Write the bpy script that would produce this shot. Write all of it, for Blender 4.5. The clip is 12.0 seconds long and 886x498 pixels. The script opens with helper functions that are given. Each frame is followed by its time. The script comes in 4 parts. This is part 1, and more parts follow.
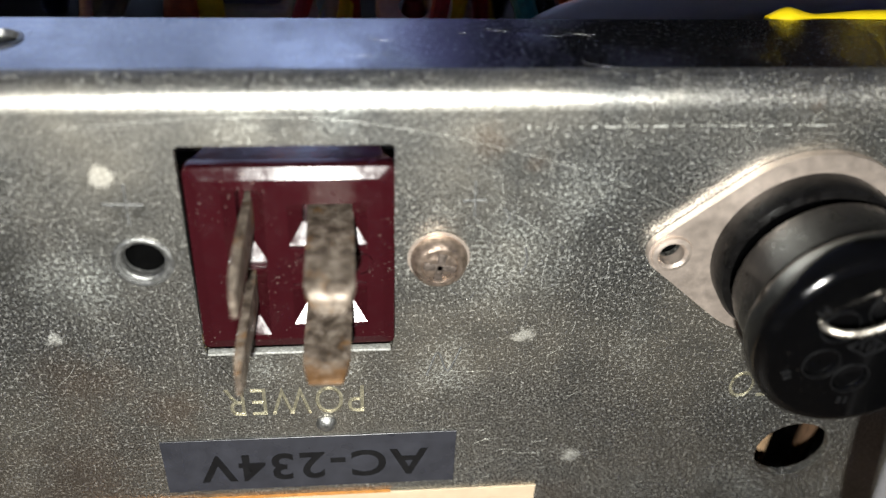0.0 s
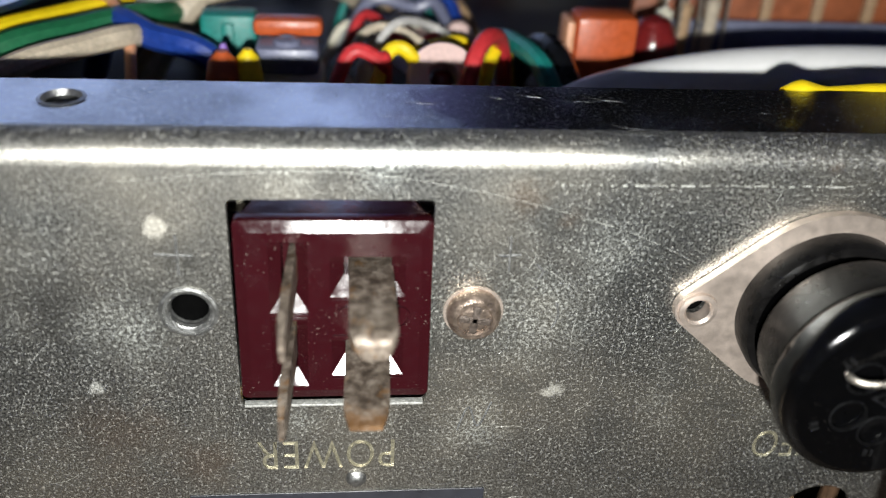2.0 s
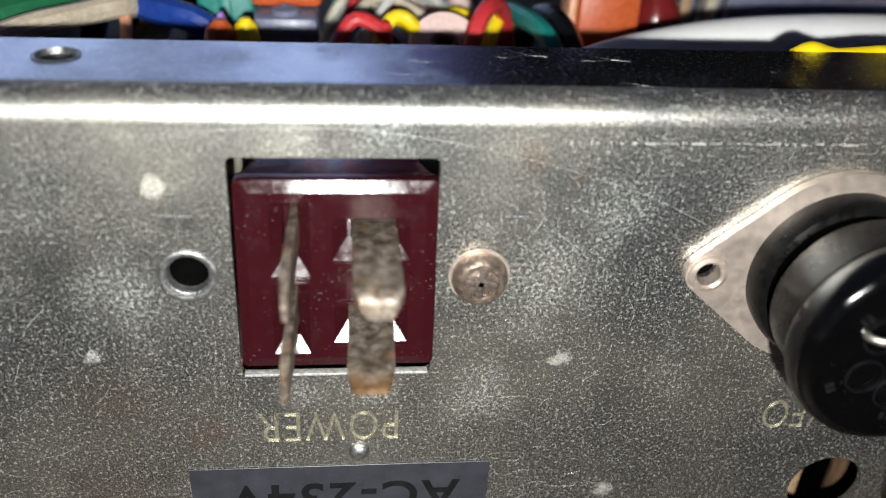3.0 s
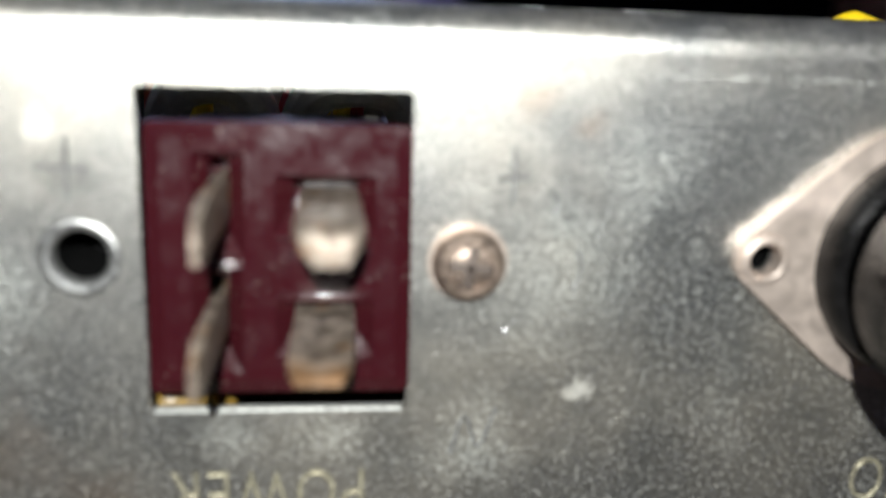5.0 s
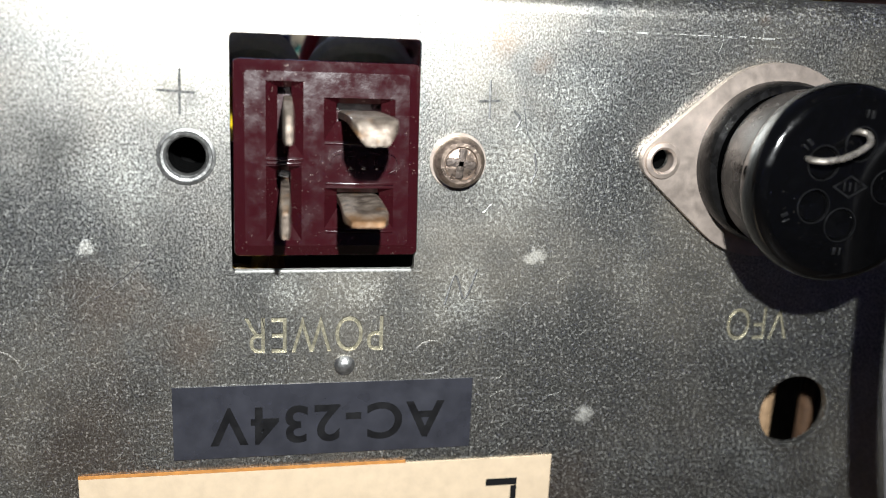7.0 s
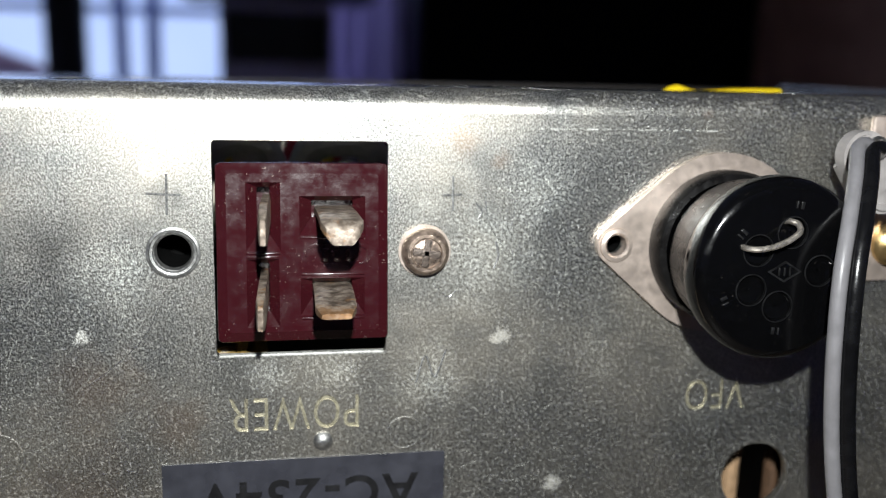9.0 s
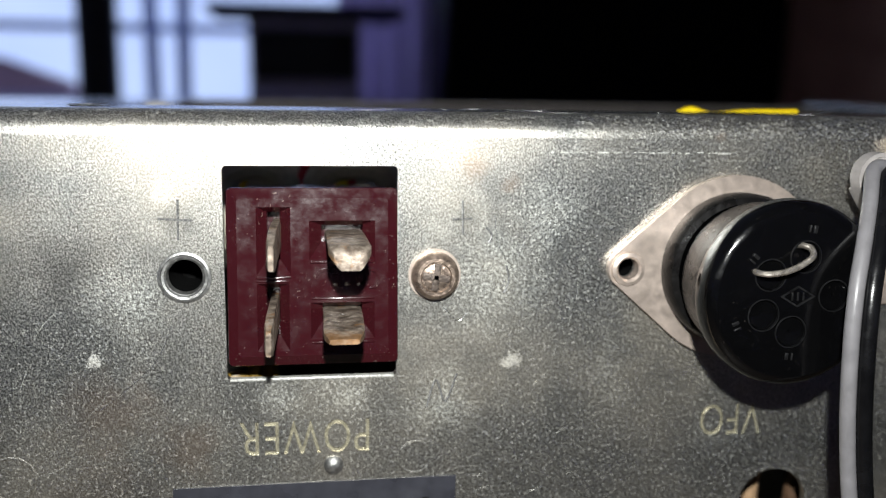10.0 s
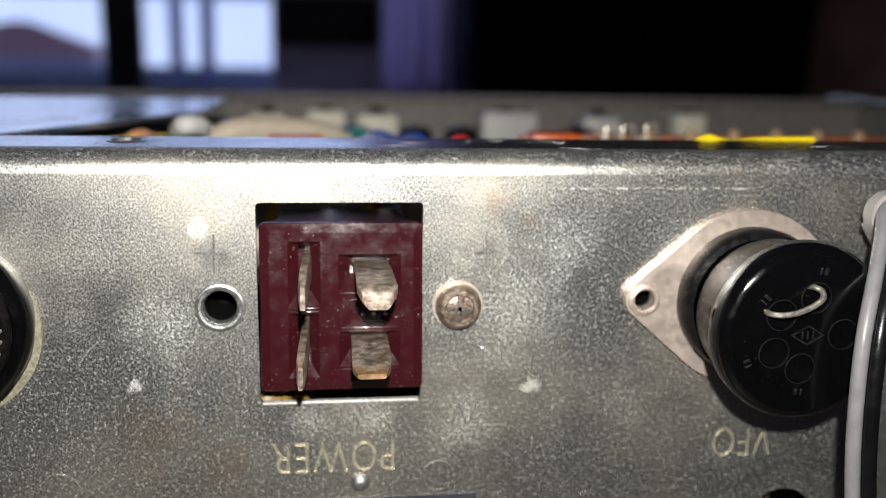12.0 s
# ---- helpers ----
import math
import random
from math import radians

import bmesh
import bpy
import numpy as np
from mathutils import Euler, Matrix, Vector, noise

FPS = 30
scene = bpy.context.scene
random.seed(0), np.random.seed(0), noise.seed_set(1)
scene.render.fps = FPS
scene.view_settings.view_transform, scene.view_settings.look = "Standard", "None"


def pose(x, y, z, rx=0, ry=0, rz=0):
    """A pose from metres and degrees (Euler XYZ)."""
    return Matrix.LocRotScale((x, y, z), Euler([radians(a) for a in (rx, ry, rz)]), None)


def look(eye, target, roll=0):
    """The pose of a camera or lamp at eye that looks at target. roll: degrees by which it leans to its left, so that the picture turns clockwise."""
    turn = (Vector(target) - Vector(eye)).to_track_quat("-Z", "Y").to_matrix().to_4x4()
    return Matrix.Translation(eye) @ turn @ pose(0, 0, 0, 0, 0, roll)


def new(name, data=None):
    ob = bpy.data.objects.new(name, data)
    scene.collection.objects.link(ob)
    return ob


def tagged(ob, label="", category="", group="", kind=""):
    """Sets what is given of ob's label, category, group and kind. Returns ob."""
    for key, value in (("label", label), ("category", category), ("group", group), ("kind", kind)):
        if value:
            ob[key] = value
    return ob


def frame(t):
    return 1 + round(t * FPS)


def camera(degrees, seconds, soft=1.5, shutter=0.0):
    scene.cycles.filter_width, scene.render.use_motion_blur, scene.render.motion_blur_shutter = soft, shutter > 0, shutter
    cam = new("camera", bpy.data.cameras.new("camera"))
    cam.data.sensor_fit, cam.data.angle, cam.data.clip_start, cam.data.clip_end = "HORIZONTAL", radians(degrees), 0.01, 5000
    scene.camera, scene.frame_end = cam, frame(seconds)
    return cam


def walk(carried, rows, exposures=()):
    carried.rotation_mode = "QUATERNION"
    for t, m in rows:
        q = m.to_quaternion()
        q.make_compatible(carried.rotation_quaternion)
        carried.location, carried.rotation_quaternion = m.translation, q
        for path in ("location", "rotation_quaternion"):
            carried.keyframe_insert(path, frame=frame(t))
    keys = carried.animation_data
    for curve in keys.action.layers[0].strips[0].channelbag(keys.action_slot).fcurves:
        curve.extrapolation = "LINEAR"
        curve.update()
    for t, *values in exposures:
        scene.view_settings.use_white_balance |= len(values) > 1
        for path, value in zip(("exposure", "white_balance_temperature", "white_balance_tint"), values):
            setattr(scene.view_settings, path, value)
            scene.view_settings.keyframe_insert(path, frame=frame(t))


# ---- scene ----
cam = camera(52.79, 12.0, 1.0)
# a phone lens close to its subject: shallow focus
cam.data.dof.use_dof = True
cam.data.dof.focus_distance = 0.107
cam.data.dof.aperture_fstop = 15.0
ROWS = [
    (0.0, 0.02315, -0.07676, 0.14744, 53.53, -2.26, -5.09),
    (0.5, 0.02754, -0.07970, 0.14483, 57.58, -2.14, -4.70),
    (1.0, 0.02670, -0.08171, 0.14600, 58.77, -2.14, -4.21),
    (1.5, 0.02107, -0.08119, 0.14513, 58.46, -2.62, -4.73),
    (2.0, 0.01846, -0.08133, 0.14654, 58.99, -2.89, -4.97),
    (2.5, 0.01756, -0.08194, 0.14475, 59.12, -2.77, -5.11),
    (3.0, 0.01751, -0.08153, 0.14148, 59.24, -2.85, -5.42),
    (3.2, 0.01704, -0.08105, 0.14093, 59.25, -2.81, -5.37),
    (4.8, 0.02117, -0.06947, 0.11533, 72.92, -2.18, -5.52),
    (5.0, 0.02094, -0.07069, 0.11066, 74.15, -2.25, -6.43),
    (5.5, 0.01652, -0.07645, 0.10711, 74.32, -2.32, -7.19),
    (6.0, 0.01102, -0.08558, 0.11084, 74.99, -3.03, -9.19),
    (6.5, 0.01227, -0.09215, 0.10919, 75.94, -2.72, -10.35),
    (7.0, 0.00925, -0.10298, 0.10547, 75.66, -2.49, -11.03),
    (7.5, 0.01142, -0.11067, 0.10837, 77.93, -2.22, -12.37),
    (7.7, 0.00998, -0.11138, 0.11108, 77.75, -2.00, -11.95),
    (9.3, 0.01383, -0.11085, 0.11270, 79.03, -1.27, -9.68),
    (9.5, 0.01331, -0.11191, 0.11280, 79.71, -1.13, -9.13),
    (10.0, 0.01577, -0.11095, 0.11385, 79.33, -0.96, -8.58),
    (10.5, 0.01340, -0.11348, 0.11385, 79.56, -0.63, -7.38),
    (11.0, 0.01173, -0.10935, 0.11922, 79.61, -0.93, -7.88),
    (11.5, 0.01486, -0.11227, 0.12351, 77.08, -1.16, -7.05),
    (12.0, 0.01492, -0.11367, 0.12339, 77.06, -1.13, -7.14),
]
EXPOSURES = [(0.0, 0.36, 6850, 10), (2.0, 0.30, 6700, 10), (3.2, 0.34, 6700, 10), (5.0, 0.38, 6550, 10), (5.5, -0.32, 6600, 10), (6.5, 0.16, 6500, 11),
             (7.5, 0.26, 6450, 11), (9.5, 0.20, 6550, 10), (12.0, 0.32, 6950, 13)]
walk(cam, [(t, pose(x, y, z, rx, ry, rz)) for t, x, y, z, rx, ry, rz in ROWS], EXPOSURES)

# ---- world and light ----
world = bpy.data.worlds.new("dim_room_air")
world.use_nodes = True
world.node_tree.nodes["Background"].inputs[0].default_value = (0.20, 0.24, 0.36, 1)
world.node_tree.nodes["Background"].inputs[1].default_value = 0.05
scene.world = world

LED = (0.017, -0.121, 0.144)
lamp = bpy.data.lights.new("phone_torch", "SPOT")
lamp.spot_size, lamp.spot_blend = radians(155), 1.0
lamp.energy, lamp.shadow_soft_size, lamp.color = 1.45, 0.0022, (0.955, 0.99, 0.985)
torch = new("phone_torch", lamp)
torch.matrix_world = look(LED, (0.012, 0.0, 0.076))

MM = 0.001


# ---- materials ----
class Mat:
    """A small builder for node materials."""

    def __init__(self, name, color=(0.5, 0.5, 0.5), rough=0.5, metal=0.0, spec=0.5):
        self.m = bpy.data.materials.new(name)
        self.m.use_nodes = True
        self.t = self.m.node_tree
        self.b = self.t.nodes["Principled BSDF"]
        self.b.inputs["Base Color"].default_value = (*color, 1)
        self.b.inputs["Roughness"].default_value = rough
        self.b.inputs["Metallic"].default_value = metal
        self.b.inputs["Specular IOR Level"].default_value = spec
        self.co = self.t.nodes.new("ShaderNodeTexCoord").outputs["Object"]

    def link(self, a, b):
        self.t.links.new(a, b)

    def noise(self, scale, detail=3.0, rough=0.6, stretch=None, distort=0.0):
        n = self.t.nodes.new("ShaderNodeTexNoise")
        n.inputs["Scale"].default_value = scale
        n.inputs["Detail"].default_value = detail
        n.inputs["Roughness"].default_value = rough
        n.inputs["Distortion"].default_value = distort
        co = self.co
        if stretch:
            mp = self.t.nodes.new("ShaderNodeMapping")
            mp.inputs["Scale"].default_value = stretch[:3]
            if len(stretch) > 3:
                mp.inputs["Rotation"].default_value = stretch[3:]
            self.link(co, mp.inputs[0])
            co = mp.outputs[0]
        self.link(co, n.inputs["Vector"])
        return n.outputs["Fac"]

    def ramp(self, fac, stops):
        r = self.t.nodes.new("ShaderNodeValToRGB")
        e = r.color_ramp.elements
        while len(e) < len(stops):
            e.new(0.5)
        for el, (p, c) in zip(e, stops):
            el.position = p
            el.color = (*c, 1) if len(c) == 3 else c
        self.link(fac, r.inputs[0])
        return r.outputs[0]

    def grey(self, fac, a, va, b, vb):
        return self.ramp(fac, [(a, (va, va, va)), (b, (vb, vb, vb))])

    def mix(self, fac, a, b, mode="MIX"):
        n = self.t.nodes.new("ShaderNodeMix")
        n.data_type, n.blend_type = "RGBA", mode
        for sock, v in ((n.inputs[0], fac), (n.inputs[6], a), (n.inputs[7], b)):
            if isinstance(v, (int, float)):
                sock.default_value = v
            elif isinstance(v, tuple):
                sock.default_value = (*v, 1)
            else:
                self.link(v, sock)
        return n.outputs[2]

    def math(self, op, a, b=0.0):
        n = self.t.nodes.new("ShaderNodeMath")
        n.operation = op
        for sock, v in zip(n.inputs, (a, b)):
            if isinstance(v, (int, float)):
                sock.default_value = v
            else:
                self.link(v, sock)
        return n.outputs[0]

    def color(self, out):
        self.link(out, self.b.inputs["Base Color"])
        return self

    def rough(self, out):
        self.link(out, self.b.inputs["Roughness"])
        return self

    def metal(self, out):
        self.link(out, self.b.inputs["Metallic"])
        return self

    def bump(self, out, distance, strength=1.0):
        n = self.t.nodes.new("ShaderNodeBump")
        n.inputs["Distance"].default_value = distance
        n.inputs["Strength"].default_value = strength
        self.link(out, n.inputs["Height"])
        prev = self.b.inputs["Normal"].links
        if prev:
            self.link(prev[0].from_socket, n.inputs["Normal"])
        self.link(n.outputs[0], self.b.inputs["Normal"])
        return self


def simple(name, color, rough=0.5, metal=0.0, vary=0.25, scale=900, bump=0.00003, spec=0.5, dirt=None):
    m = Mat(name, color, rough, metal, spec)
    n = m.noise(scale, 4)
    dark = tuple(c * (1 - vary) for c in color)
    lite = tuple(min(1, c * (1 + vary)) for c in color)
    c = m.ramp(n, [(0.3, dark), (0.7, lite)])
    if dirt:
        c = m.mix(m.grey(m.noise(scale * 0.35, 5, 0.7), 0.55, 0, 0.72, 0.8), c, dirt)
    m.color(c)
    m.rough(m.grey(m.noise(scale * 0.5, 3), 0.3, max(0.02, rough - 0.1), 0.7, min(1, rough + 0.12)))
    if bump:
        m.bump(m.noise(scale * 2, 3), bump)
    return m.m


def zinc_material():
    m = Mat("zinc_plated_steel", (0.5, 0.5, 0.45), 0.42, 0.9)
    grain = m.noise(4400, 8, 0.85, (1, 1, 0.75))
    fine = m.noise(2100, 5, 0.75)
    # pale non-metal flecks put the glints of the metal grain into the colour
    glint_fleck = m.grey(m.noise(2300, 6, 0.8), 0.55, 0.0, 0.58, 1.0)
    blotch = m.noise(170, 5, 0.6)
    wide = m.noise(34, 3, 0.55)

    def spot(x, z, r, soft=0.6):
        d = m.t.nodes.new("ShaderNodeVectorMath")
        d.operation = "DISTANCE"
        d.inputs[1].default_value = (x, 0, z)
        m.link(m.co, d.inputs[0])
        n = m.math("ADD", m.math("MULTIPLY", d.outputs["Value"], 1 / r), m.math("MULTIPLY", m.math("SUBTRACT", m.noise(900 * 0.0013 / r, 4, 0.65), 0.5), 2.2))
        return m.grey(n, 1 - soft, 1, 1.0, 0)

    c = m.ramp(grain, [(0.44, (0.07, 0.072, 0.068)), (0.50, (0.38, 0.385, 0.365)), (0.56, (1.0, 1.0, 0.95))])
    c = m.mix(m.grey(fine, 0.40, 0.40, 0.52, 0.0), c, (0.22, 0.225, 0.22))
    c = m.mix(m.math("MULTIPLY", glint_fleck, 0.8), c, (0.86, 0.85, 0.80))
    c = m.mix(m.grey(wide, 0.40, 0.0, 0.64, 0.52), c, (0.58, 0.52, 0.42))
    c = m.mix(m.grey(blotch, 0.46, 0.0, 0.68, 0.40), c, (0.22, 0.23, 0.225))
    # white corrosion bloom in patches, some with a place of their own
    patch = m.grey(m.noise(75, 3), 0.56, 0, 0.72, 0.5)
    for x, z, r in ((0.0400, 0.0880, 0.0085), (-0.0060, 0.0870, 0.0075), (0.0460, 0.0960, 0.0060), (0.0120, 0.1058, 0.0030), (0.0215, 0.1060, 0.0034), (0.0120, 0.0735, 0.0035), (0.0205, 0.0735, 0.0035), (0.0330, 0.0720, 0.0060)):
        patch = m.math("MAXIMUM", patch, m.math("MULTIPLY", spot(x, z, r, 1.0), 0.8))
    bloom = m.math("MULTIPLY", patch, m.grey(m.noise(2300, 6, 0.8), 0.46, 0, 0.60, 1))
    c = m.mix(m.math("MULTIPLY", bloom, 0.30), c, (0.70, 0.80, 0.76))
    chalk = None
    for x, z, r in ((0.0422, 0.0776, 0.0014), (-0.0016, 0.1000, 0.0016), (0.0505, 0.0560, 0.0015), (-0.0105, 0.0790, 0.0010)):
        k = spot(x, z, r, 0.5)
        chalk = k if chalk is None else m.math("MAXIMUM", chalk, k)
    c = m.mix(m.math("MULTIPLY", m.math("MULTIPLY", chalk, m.grey(m.noise(1300, 5, 0.8), 0.40, 0.15, 0.6, 1.0)), 0.30), c, (0.74, 0.71, 0.63))
    rust = None
    for x, z, r in ((0.0695, 0.1072, 0.0010), (0.0365, 0.1035, 0.0030), (0.0415, 0.1010, 0.0016), (0.0000, 0.0670, 0.0050), (-0.0090, 0.0720, 0.0070), (-0.0120, 0.0560, 0.0110), (0.0450, 0.0440, 0.0090)):
        k = spot(x, z, r, 0.8)
        rust = k if rust is None else m.math("MAXIMUM", rust, k)
    c = m.mix(m.math("MULTIPLY", rust, 0.32), c, (0.40, 0.26, 0.17))
    # darker spots: pencil smudges, and one broad patch beside the knob
    dark_spot = None
    for x, z, r in ((-0.0005, 0.0965, 0.0024), (0.0015, 0.0960, 0.0018), (0.0360, 0.0975, 0.0022), (-0.0130, 0.0900, 0.0050)):
        k = spot(x, z, r, 0.8)
        dark_spot = k if dark_spot is None else m.math("MAXIMUM", dark_spot, k)
    c = m.mix(m.math("MULTIPLY", dark_spot, 0.45), c, (0.16, 0.16, 0.15))
    m.color(c)
    m.rough(m.math("ADD", m.grey(wide, 0.38, 0.30, 0.62, 0.39), m.math("MULTIPLY", m.math("MAXIMUM", bloom, chalk), 0.25)))
    m.metal(m.math("SUBTRACT", 0.95, m.math("MULTIPLY", m.math("MAXIMUM", m.math("MAXIMUM", bloom, m.math("MULTIPLY", chalk, 0.5)), m.math("MULTIPLY", glint_fleck, 0.60)), 0.50)))
    m.bump(grain, 0.00003, 1.0)
    m.bump(fine, 0.00002, 0.7)
    m.bump(m.noise(420, 3), 0.00005, 0.4)
    return m.m


ZINC = zinc_material()
POLISHED = simple("bright_smooth_steel", (0.62, 0.63, 0.65), 0.22, 1.0, 0.08, 260, 0.000004)
NICKEL = simple("dull_nickel_plate", (0.62, 0.52, 0.45), 0.40, 0.70, 0.14, 700, 0.00002)


def lip_material():
    m = Mat("bright_smooth_steel_with_grain", (0.62, 0.63, 0.65), 0.22, 1.0)
    m.color(m.ramp(m.noise(260, 4), [(0.3, (0.57, 0.58, 0.60)), (0.7, (0.67, 0.68, 0.70))]))
    m.rough(m.grey(m.noise(1900, 5, 0.75), 0.35, 0.14, 0.65, 0.30))
    m.bump(m.math("MULTIPLY", m.noise(2800, 5, 0.75), m.grey(m.noise(55, 3), 0.42, 0.15, 0.60, 1.0)), 0.00007, 1.0)
    return m.m


LIP = lip_material()
DULL_PANEL = simple("dull_grey_brown_paint", (0.20, 0.18, 0.165), 0.6, 0.0, 0.25, 300, 0.00003)
STEEL_BARE = simple("worn_bare_steel", (0.48, 0.48, 0.47), 0.40, 1.0, 0.2, 1400, 0.00004)


def blade_material(name, rusty_tip=False):
    m = Mat(name, (0.5, 0.45, 0.38), 0.38, 0.5)
    c = m.ramp(m.noise(700, 5, 0.65), [(0.36, (0.075, 0.056, 0.042)), (0.5, (0.19, 0.15, 0.118)), (0.64, (0.36, 0.305, 0.25))])
    c = m.mix(m.grey(m.noise(230, 5, 0.65), 0.55, 0, 0.66, 0.75), c, (0.30, 0.14, 0.035))
    if rusty_tip:
        # rust creeping back from the end, with a ragged border
        sep = m.t.nodes.new("ShaderNodeSeparateXYZ")
        m.link(m.co, sep.inputs[0])
        reach = m.math("ADD", m.math("MULTIPLY", sep.outputs["Y"], -250), m.math("MULTIPLY", m.noise(650, 5, 0.7), 2.2))
        c = m.mix(m.ramp(m.math("SUBTRACT", reach, 3.7), [(0.2, (0, 0, 0)), (0.9, (0.55, 0.55, 0.55))]), c, (0.25, 0.11, 0.025))
    m.color(c)
    m.rough(m.grey(m.noise(1300, 3), 0.3, 0.42, 0.7, 0.68))
    m.bump(m.noise(1600, 4), 0.00010)
    return m.m


BLADE = blade_material("tarnished_brass_blade")
BLADE_RUSTY = blade_material("brass_blade_with_rusty_tip", True)
DULL_STEEL = simple("dull_worn_steel", (0.33, 0.33, 0.32), 0.42, 0.9, 0.3, 1600, 0.00006)
SCREW = simple("tarnished_screw_metal", (0.40, 0.31, 0.25), 0.34, 0.85, 0.35, 1500, 0.00007, dirt=(0.22, 0.17, 0.12))


def bakelite(name, color, rough, dust, relief=0.7):
    m = Mat(name, color, rough)
    speck = m.grey(m.noise(2600, 2, 0.5), 0.66, 0, 0.74, 1)
    patch = m.grey(m.noise(160, 3), 0.45, 0, 0.7, 1)
    c = m.mix(m.math("MULTIPLY", m.math("MULTIPLY", speck, patch), dust), color, (0.55, 0.48, 0.42))
    c = m.mix(m.grey(m.noise(120, 4), 0.35, 0, 0.75, 0.30), c, tuple(v * 0.5 for v in color))
    m.color(c)
    m.rough(m.grey(m.noise(500, 4), 0.3, rough - 0.06, 0.7, rough + 0.14))
    m.bump(m.noise(420, 5, 0.65), 0.00010, relief)
    return m.m


MAROON = bakelite("maroon_bakelite", (0.031, 0.0042, 0.0064), 0.17, 0.5, 0.4)
BLACK_BAKE = bakelite("black_bakelite", (0.0016, 0.0016, 0.0018), 0.10, 0.05, 0.2)
BLACK_WORN = simple("worn_black_bakelite", (0.0045, 0.0042, 0.0042), 0.30, 0.0, 0.5, 700, 0.00006, spec=0.3, dirt=(0.020, 0.018, 0.017))
STAMPED = simple("tinted_grimy_zinc", (0.40, 0.37, 0.27), 0.46, 0.7, 0.3, 2500, 0.00005)
SCUFF = simple("bright_scuffed_metal", (0.62, 0.62, 0.58), 0.5, 0.5, 0.4, 2500, 0)
EDGE_BLACK = simple("scuffed_black_edge", (0.006, 0.006, 0.0065), 0.35, 0.0, 0.5, 1500, 0.00003)
KNURL = simple("dusty_dark_knurl", (0.06, 0.055, 0.05), 0.6, 0.0, 0.4, 1200, 0.00005)
SLOT = simple("shaded_grimy_slot", (0.12, 0.095, 0.08), 0.5, 0.5, 0.6, 1800, 0.00012)
# near-black lining that paints hole shade; also colours the can slugs
SHADE_SLUG_BLACK = simple("shade_and_slug_black", (0.004, 0.004, 0.004), 0.9, vary=0.2, spec=0.05)
TAPE = simple("grey_label_tape", (0.036, 0.037, 0.046), 0.30, 0.0, 0.22, 260, 0.00003)
TAPE_CLEAR = simple("pale_label_tape_end", (0.30, 0.29, 0.26), 0.36, 0.0, 0.15, 400, 0.00002)
INK = simple("black_ink", (0.004, 0.004, 0.005), 0.5, vary=0.1, bump=0)
INK_FADED = simple("faded_pencil", (0.24, 0.24, 0.235), 0.45, 0.6, 0.6, 3000)
PAPER = simple("cream_paper", (0.70, 0.55, 0.38), 0.75, 0.0, 0.07, 500, 0.00003)
PAPER_EDGE = simple("orange_paper_edge", (0.55, 0.24, 0.06), 0.8, 0.0, 0.2, 800)
WHITE_PVC = simple("white_plastic_sheath", (0.78, 0.77, 0.76), 0.38, 0.0, 0.05, 200, 0.00002)
YELLOW = simple("yellow_plastic_sleeve", (0.80, 0.58, 0.01), 0.42, 0.0, 0.12, 300, 0.00004)
LUG_GREY = simple("dusty_grey_plastic", (0.30, 0.28, 0.27), 0.6, 0.0, 0.18, 350, 0.00005)
GREY_PVC = simple("grey_plastic_sheath", (0.17, 0.165, 0.172), 0.40, 0.0, 0.12, 500, 0.00003)
GREY_LIGHT = simple("pale_grey_plastic", (0.52, 0.50, 0.48), 0.5, 0.0, 0.12, 400, 0.00004)
BLACK_PVC = simple("black_plastic_sheath", (0.004, 0.004, 0.0045), 0.25, 0.0, 0.2, 500, 0.00003)
TIN_WIRE = simple("tinned_wire", (0.66, 0.60, 0.52), 0.30, 0.9, 0.15, 1500, 0.00002)
BRASS = simple("aged_brass", (0.58, 0.40, 0.18), 0.34, 0.95, 0.2, 900, 0.00003)
BOARD = simple("dark_circuit_board", (0.035, 0.028, 0.020), 0.55, 0.0, 0.5, 160, 0.00004)
TEAL = simple("teal_plastic", (0.006, 0.20, 0.17), 0.42, vary=0.2)
ORANGE = simple("orange_red_ceramic", (0.46, 0.085, 0.022), 0.38, vary=0.18)
PEACH = simple("peach_ceramic", (0.62, 0.30, 0.17), 0.45, vary=0.15)
DEEP_RED = simple("deep_red_resin", (0.15, 0.012, 0.012), 0.18, vary=0.3)
PINK = simple("pale_pink_ceramic", (0.70, 0.50, 0.46), 0.60, vary=0.08)
BLUE = simple("blue_wire_sheath", (0.012, 0.045, 0.26), 0.38, vary=0.2)
GREEN = simple("green_wire_sheath", (0.012, 0.12, 0.05), 0.42, vary=0.2)
BEIGE = simple("beige_wire_sheath", (0.50, 0.42, 0.32), 0.5, vary=0.2)
RED = simple("red_wire_sheath", (0.50, 0.03, 0.035), 0.40, vary=0.2)
SLATE = simple("slate_blue_plastic", (0.16, 0.17, 0.25), 0.35, vary=0.2)
IVORY = simple("ivory_plastic", (0.66, 0.62, 0.50), 0.5, vary=0.12)
RUST_BOARD = simple("rust_brown_board", (0.30, 0.085, 0.03), 0.5, vary=0.3, scale=300)
TAN = simple("tan_resistor", (0.40, 0.26, 0.15), 0.5, vary=0.2)
TAN_DIM = simple("dull_brown_sheath", (0.10, 0.055, 0.03), 0.6, vary=0.3)
AMBER = simple("amber_wire_sheath", (0.20, 0.12, 0.02), 0.45, vary=0.2)
PURPLE = simple("violet_plastic", (0.22, 0.12, 0.42), 0.35, vary=0.2)
# unseen table, darkened so little torch light bounces into the shadows
OAK = simple("low_bounce_table_wood", (0.045, 0.030, 0.020), 0.5, vary=0.35, scale=25, bump=0.0002)
